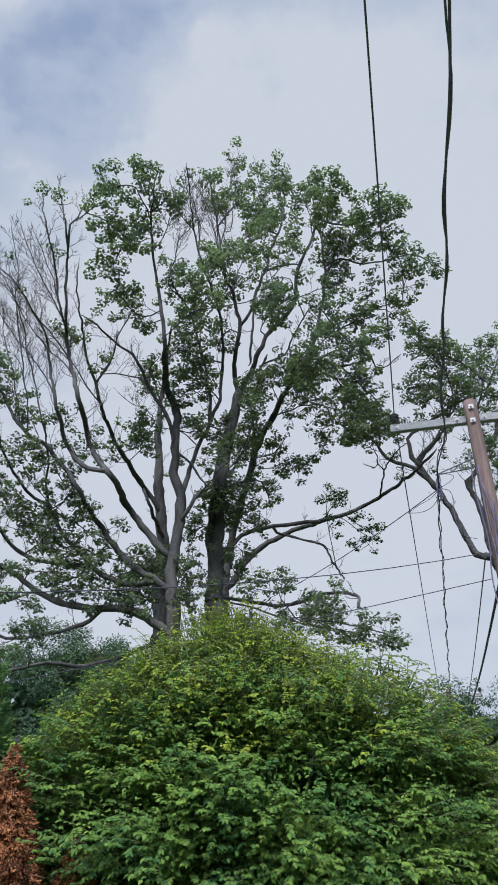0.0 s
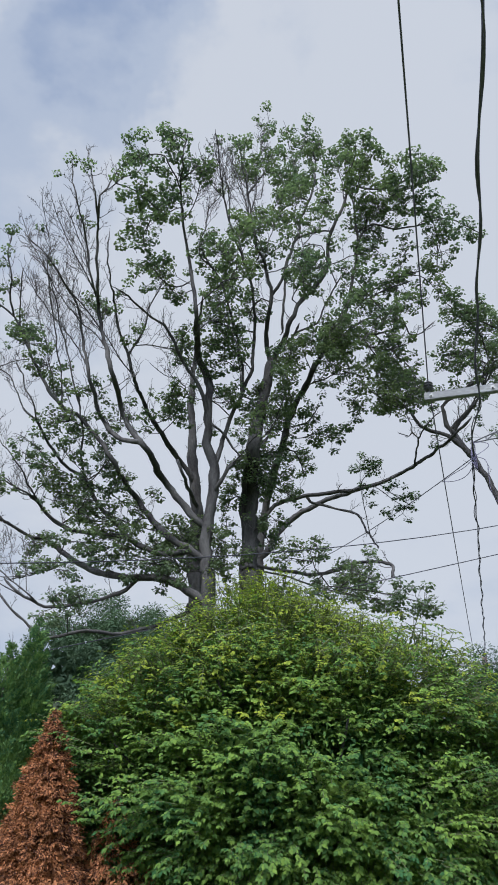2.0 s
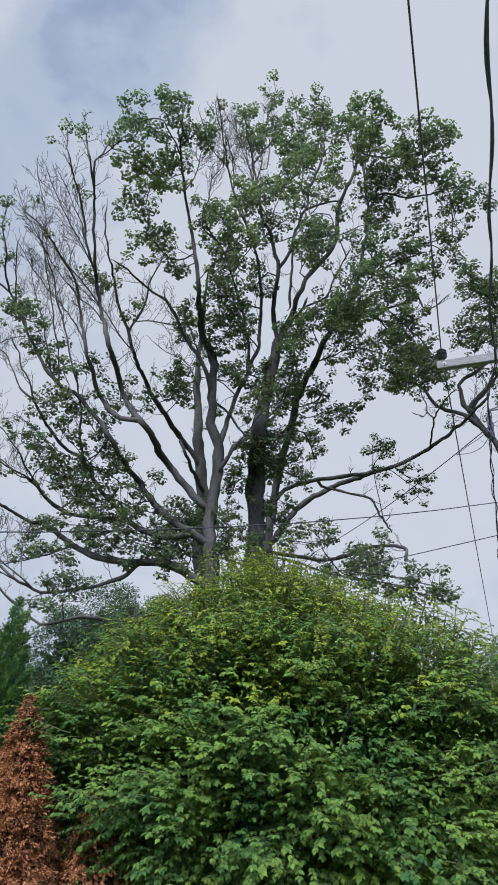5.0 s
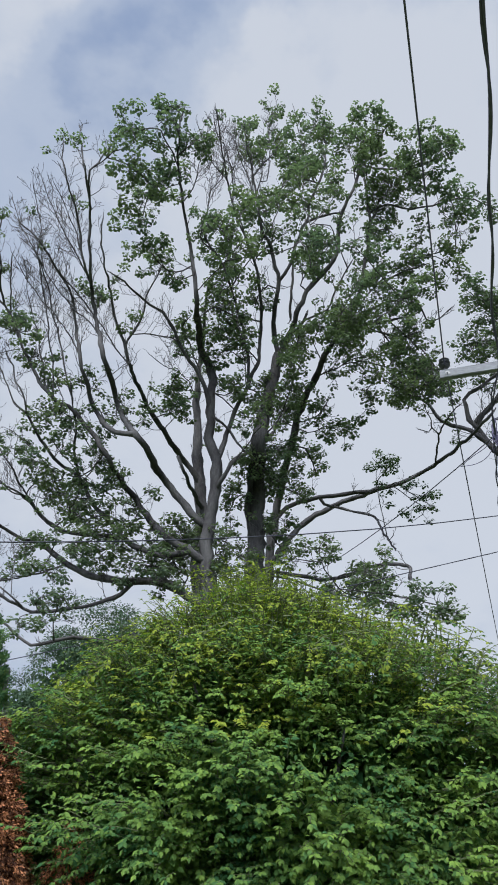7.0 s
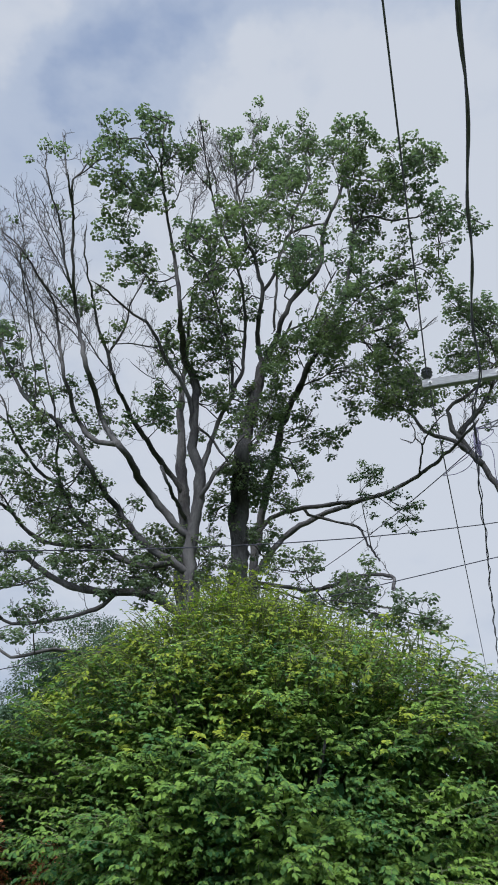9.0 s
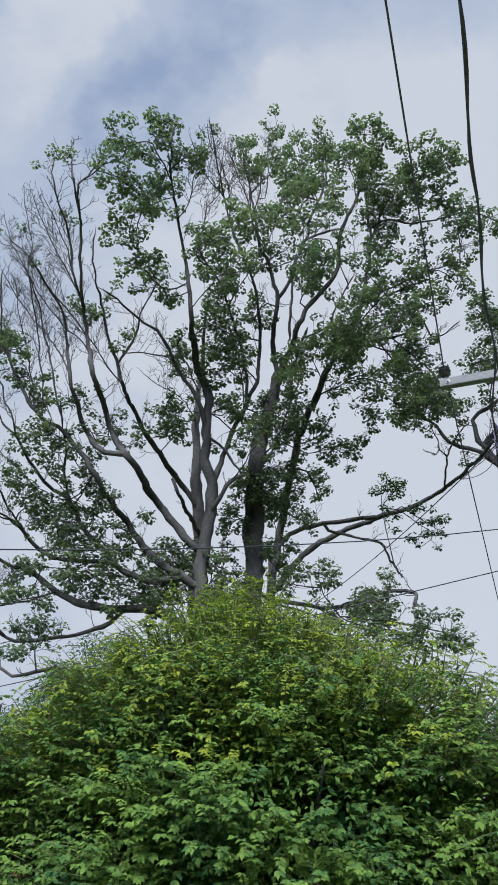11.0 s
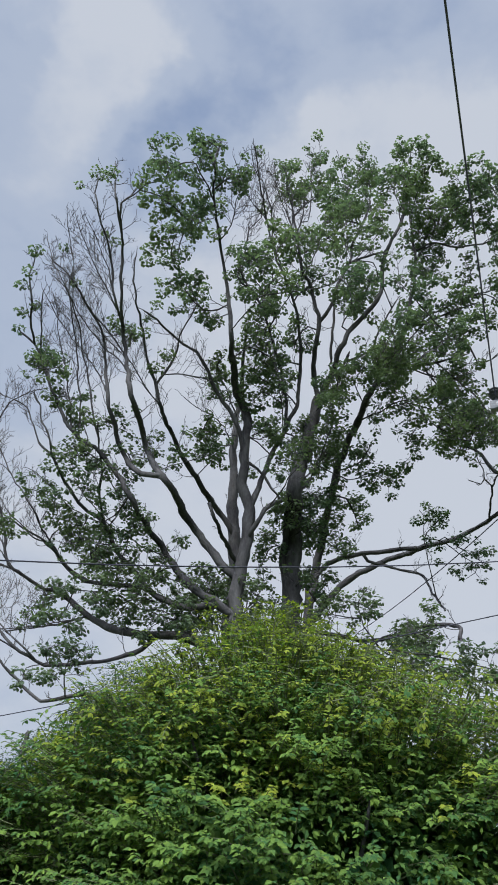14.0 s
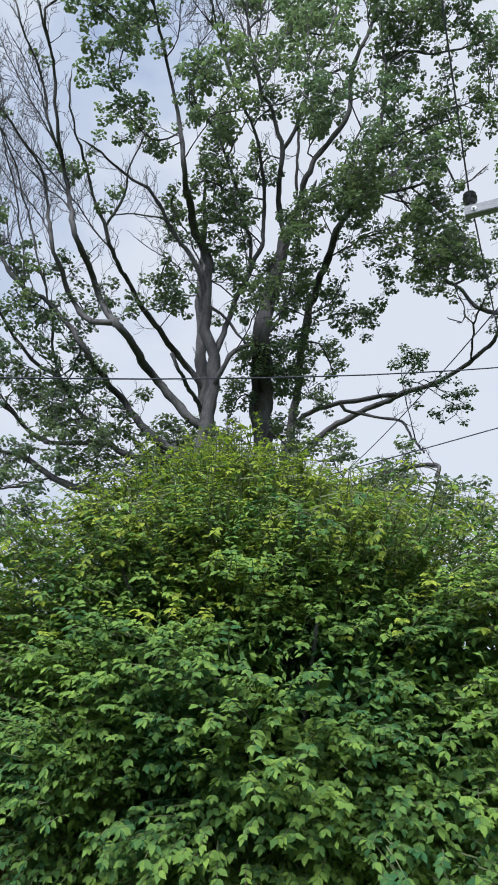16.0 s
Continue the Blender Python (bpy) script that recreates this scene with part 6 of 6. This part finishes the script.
def make_pole(at, height, label, near):
    at = Vector(at)
    root = thing("utility_pole", at, label, "utility pole")
    line = [Vector((0.012 * noise.noise(Vector((0, 0, i * 0.3))) + 0.05 * (height + 0.1) * (1 - i / 24), 0, -0.1 + (height + 0.1) * i / 24)) for i in range(25)]
    part("post", tube("post", line, [0.135 - 0.043 * i / 24 for i in range(25)], 18, POLE_WOOD, 0.05), root)
    turn = Matrix.Rotation(math.atan2(ARM.y, ARM.x), 4, "Z")
    arm = part("crossarm", bar_mesh("crossarm", (2.3, 0.095, 0.12), ARM_WOOD), root, "grey weathered wooden beam")
    arm.matrix_basis = Matrix.Translation(ROAD * 0.15 + Vector((0, 0, height - 0.22))) @ turn
    bolt = ring_stack("bolt", [(0, 0.03), (0.006, 0.03), (0.007, 0.013), (0.03, 0.013)], STEEL, 8)
    for x in ((-1.05, -0.19, 0.19, 1.05) if near else ()):
        b = part("bolt", bolt, arm)
        b.matrix_basis = Matrix.Translation((x, -0.047, 0.0)) @ Matrix.Rotation(radians(90), 4, "X")
    rings = [(0, 0.02), (0.05, 0.02), (0.05, 0.05), (0.075, 0.075), (0.09, 0.045), (0.105, 0.045), (0.12, 0.078), (0.14, 0.05), (0.155, 0.05), (0.165, 0.07), (0.19, 0.045), (0.2, 0.02)]
    for x in (-1.08, 1.08):
        i = part("insulator", ring_stack("insulator", rings, CERAMIC), root, "dark ribbed insulator")
        i.matrix_basis = Matrix.Translation(ROAD * 0.15 + ARM * x + Vector((0, 0, height - 0.16)))
    if near:
        for z in (height - 0.14, height - 0.36):
            b = part("bolt", bolt, root)
            b.matrix_basis = Matrix.Translation(Vector((0.0, 0, z)) - ROAD * 0.11) @ turn @ Matrix.Rotation(radians(90), 4, "X")
            w = part("washer", bar_mesh("washer", (0.07, 0.006, 0.07), STEEL, 0.002), root)
            w.matrix_basis = Matrix.Translation(Vector((0, 0, z)) - ROAD * 0.112) @ turn
        # open bracket that holds the cable off the post
        v, f = [], []
        a, b, e = Vector((-0.08, 0, 6.42)), Vector((-0.08, 0, 6.28)), Vector((-0.73, -0.45, 5.96))
        for p, q in ((a, e), (b, e), (a.lerp(e, 0.3), b.lerp(e, 0.3)), (a.lerp(e, 0.6), b.lerp(e, 0.6)), (a.lerp(e, 0.3), b.lerp(e, 0.6))):
            tube_into(v, f, [p, q], [0.0085, 0.0085], 6)
        part("bracket", mesh_from("bracket", v, f, DARK_STEEL), root, "triangular steel standoff bracket")
        # service cables tied down the post
        rng = random.Random(8)
        for k in range(7):
            az, z = radians(200 + 22 * k), 6.5 - 0.25 * k
            pts = [Vector((math.cos(az) * 0.17 + rng.uniform(-.03, .03) + 0.05 * (height - z + j * 0.45), math.sin(az) * 0.17, z - j * 0.45)) + rand_dir(rng) * 0.02 for j in range(8)]
            part("cable", tube("cable", smooth_line([tuple(p) for p in pts], 0.1), [0.009] * 400, 6, RUBBER), root, "black cable tied to the post")
    return root


make_pole((3.18, 9.75, 0), 7.34, "weathered reddish wooden utility pole with one grey crossarm", True)
make_pole((7.05, 28.6, 0), 6.65, "distant wooden utility pole along the same line", False)


def make_wire(name, points, radius, label, sag=0.0, category="wire", mat=None):
    pts = []
    for (a, b) in zip(points, points[1:]):
        a, b = Vector(a), Vector(b)
        n = max(8, int((b - a).length / 0.8))
        for i in range(n + (b == Vector(points[-1]))):
            u = i / n
            pts.append(a.lerp(b, u) - Vector((0, 0, 4 * sag * u * (1 - u))))
    me = tube(name, pts, [radius] * len(pts), 8, mat or (DARK_SHEATH if name == "service_wire" else RUBBER))
    return tagged(new(name, me), label, category, "overhead wires")


def along(x, y, z, far):
    return tuple(Vector((x, y, z)) + Vector((0.2, 1, 0)) * (far - y))


# line wire from behind the viewer over the near insulator to the far pole
make_wire("overhead_wire", [along(2.13, 10.0, 7.25, -24), (2.13, 10.0, 7.25), (6.72, 28.6, 6.62)], 0.0092, "thin dark line wire over the crossarm's insulator", 0.12)
make_wire("overhead_wire", [along(4.2, 9.4, 7.25, -24), (4.2, 9.4, 7.25), (8.78, 28.2, 6.62)], 0.0092, "thin dark line wire over the crossarm's insulator", 0.12)


def make_bundle():
    """Thick messenger cable with a second strand wound loosely round it."""
    root = thing("cable_bundle", (2.45, 9.3, 5.73), "thick black twisted cable bundle strung along the poles", "cable", "overhead wires")
    main, second = [], []
    for i in range(330):
        y = -22 + i * 0.1535
        sagged = 4.93 + 0.0862 * y * (1 if y > 0 else math.exp(y / 6)) if y < 9.3 else 5.73 - 0.022 * (y - 9.3) + 0.0011 * (y - 9.3) ** 2
        m = Vector((0.45 + 0.2177 * y if y < 9.3 else 2.455 + 0.238 * (y - 9.3), y, sagged))
        f, k = (0.75, 0.06) if y < 9.3 else (1.3, 0.045)
        w = Vector((noise.noise(Vector((y * f, 0, 1))), 0, noise.noise(Vector((y * f, 5, 1))))) * k
        loose = (0.011 if y < 9.3 else 0.02) + 0.03 * max(0, noise.noise(Vector((y * 0.7, 2, 7))))
        main.append(m + w - Vector((2.45, 9.3, 5.73)))
        second.append(main[-1] + Vector((math.cos(y * 4.2), 0, math.sin(y * 4.2))) * loose)
    part("messenger", tube("messenger", main, [0.0085] * len(main), 8, RUBBER), root)
    part("strand", tube("strand", second, [0.0065] * len(second), 6, RUBBER), root)


make_bundle()
make_wire("service_wire", [(3.1, 9.72, 5.04), (-9.0, 2.41, 3.0)], 0.0052, "thin black service wire running from the pole to a house", 0.61)
make_wire("service_wire", [(3.15, 9.75, 4.7), (-3.9, 11.4, 3.6), (-9.5, 12.7, 2.9)], 0.0056, "thin black service wire running low behind the shrub", 0.03)
make_wire("service_wire", [(2.45, 9.3, 5.75), (0.46, 16.0, 6.28), (-1.0, 21.0, 6.6)], 0.0064, "thin black drop wire leaving the cable bundle", 0.1)
make_wire("overhead_wire", [(3.1, 9.8, 5.0), (7.65, 28.5, 6.2)], 0.009, "thin black wire running on from the pole to the next pole", 0.1)
make_wire("overhead_cable", [(3.22, 9.6, 4.75), (7.7, 28.5, 6.0)], 0.02, "thick black cable running on from the pole to the next pole", 0.15, "cable")


def make_splice():
    """Strands bound together at the bracket's end, with slack loops hanging out of the knot."""
    rng = random.Random(4)
    root = thing("cable_splice", (2.45, 9.2, 5.84), "tangled black cable knot tied under the steel bracket", "cable")
    for k in range(7):
        a = rng.uniform(0, 6.28)
        pts = [(0.012 * math.cos(a), 0.02 * math.sin(a), 0.1)]
        for j in range(1, 8):
            a += rng.uniform(0.4, 1.3)
            r = 0.012 + 0.03 * math.sin(math.pi * j / 8) * rng.random()
            pts.append((r * math.cos(a), r * math.sin(a), 0.1 - 0.055 * j + rng.uniform(-0.015, 0.015)))
        part("strand", tube("strand", smooth_line(pts, 0.02), [0.0062] * 60, 6, RUBBER), root)
    loops = [[(-.01, 0, .07), (.1, 0, .09), (.21, .02, .07), (.16, .03, 0), (.02, .01, -.1)],
             [(.03, 0, -.12), (.13, .02, -.14), (.17, .04, -.24), (.165, .05, -.43), (.18, .06, -.58), (.27, .1, -.72), (.46, .2, -.73)],
             [(-.01, 0, -.14), (-.06, .3, -.13), (-.15, .6, -.1), (-.24, .9, -.09)],
             [(-.01, 0, -.22), (-.05, .3, -.25), (-.13, .6, -.2), (-.24, .9, -.09)]]
    for pts in loops:
        line = smooth_line(pts, 0.04)
        part("loop", tube("loop", line, [0.0042] * len(line), 6, RUBBER), root)
    part("tape", tube("tape", [Vector((0, 0, -0.08)), Vector((0, 0, -0.1)), Vector((0.01, 0, -0.2)), Vector((0.01, 0, -0.22))], [0.012, 0.02, 0.022, 0.012], 10, RUBBER), root, "black tape round the strands")


make_splice()


# ---- small things beyond the arborvitae ----
def make_post():
    root = thing("fence_post", (-6.35, 18, 0), "weathered grey wooden post behind the shrub", "post")
    line = [Vector((0.0, 0, -0.1)), Vector((0.05, 0, 2.2)), Vector((0.15, 0, 4.72)), Vector((0.17, 0, 4.78))]
    part("post", tube("post", line, [0.06, 0.055, 0.045, 0.03], 8, BARK, 0.1), root)


def make_house():
    """Gable end of a sided house with a steep roof and a lower wing."""
    at = Vector((-8.94, 17.0, 0))
    root = thing("house", at, "pale green sided house with white trim and steep gable roof", "house")
    root.rotation_euler = (0, 0, radians(37))
    eave, half, slope = 5.36, 2.1, 1.65
    top = eave + half * slope

    def slab(name, corners, deep, mat, parent, label=""):
        v = [Vector(c) for c in corners] + [Vector(c) + Vector((0, deep, 0)) for c in corners]
        n = len(corners)
        f = [tuple(range(n)), tuple(reversed(range(n, 2 * n)))] + [(k, k + n, (k + 1) % n + n, (k + 1) % n) for k in range(n)]
        return part(name, mesh_from(name, v, f, mat), parent, label)

    wall = slab("wall", [(0, 0.03, 0), (-2 * half, 0.03, 0), (-2 * half, 0.03, eave), (-half, 0.03, top), (0, 0.03, eave)], 6, SIDING, root)
    step = 0.16
    for k in range(int(top / step) - 1):
        z, z2 = k * step, (k + 1) * step
        a, b = max(0, (z - eave) / slope), max(0, (z2 - eave) / slope)
        slab("siding_board", [(-a, 0, z), (-2 * half + a, 0, z), (-2 * half + b, 0.018, z2 - 0.006), (-b, 0.018, z2 - 0.006)], 0.03, SIDING, wall)
    slab("corner_board", [(0.06, -0.03, 0), (-0.07, -0.03, 0), (-0.07, -0.03, eave), (0.06, -0.03, eave)], 0.06, WHITE_TRIM, root, "white corner board")
    for side in (0, 1):
        x = lambda v: v if side == 0 else -2 * half - v
        slab("rake_board", [(x(0.25), -0.12, eave - 0.25 * slope), (x(-half), -0.12, top), (x(-half), -0.12, top - 0.28), (x(0.25), -0.12, eave - 0.25 * slope - 0.28)], 0.05, WHITE_TRIM, root, "white rake board")
        slab("roof_slope", [(x(0.3), -0.2, eave - 0.3 * slope + 0.04), (x(-half), -0.2, top + 0.04), (x(-half), -0.2, top + 0.2), (x(0.3), -0.2, eave - 0.3 * slope + 0.2)], 6.3, SHINGLE, root, "grey shingled slope")
    slab("wing_wall", [(0.07, 0.2, 0), (1.1, 0.2, 0), (1.1, 0.2, 3.3), (0.07, 0.2, 5.0)], 4, SIDING, root)
    slab("wing_rake_board", [(0.07, 0.1, 5.12), (1.3, 0.1, 3.15), (1.3, 0.1, 2.95), (0.07, 0.1, 4.92)], 0.05, WHITE_TRIM, root, "white rake board")


make_post()
make_house()
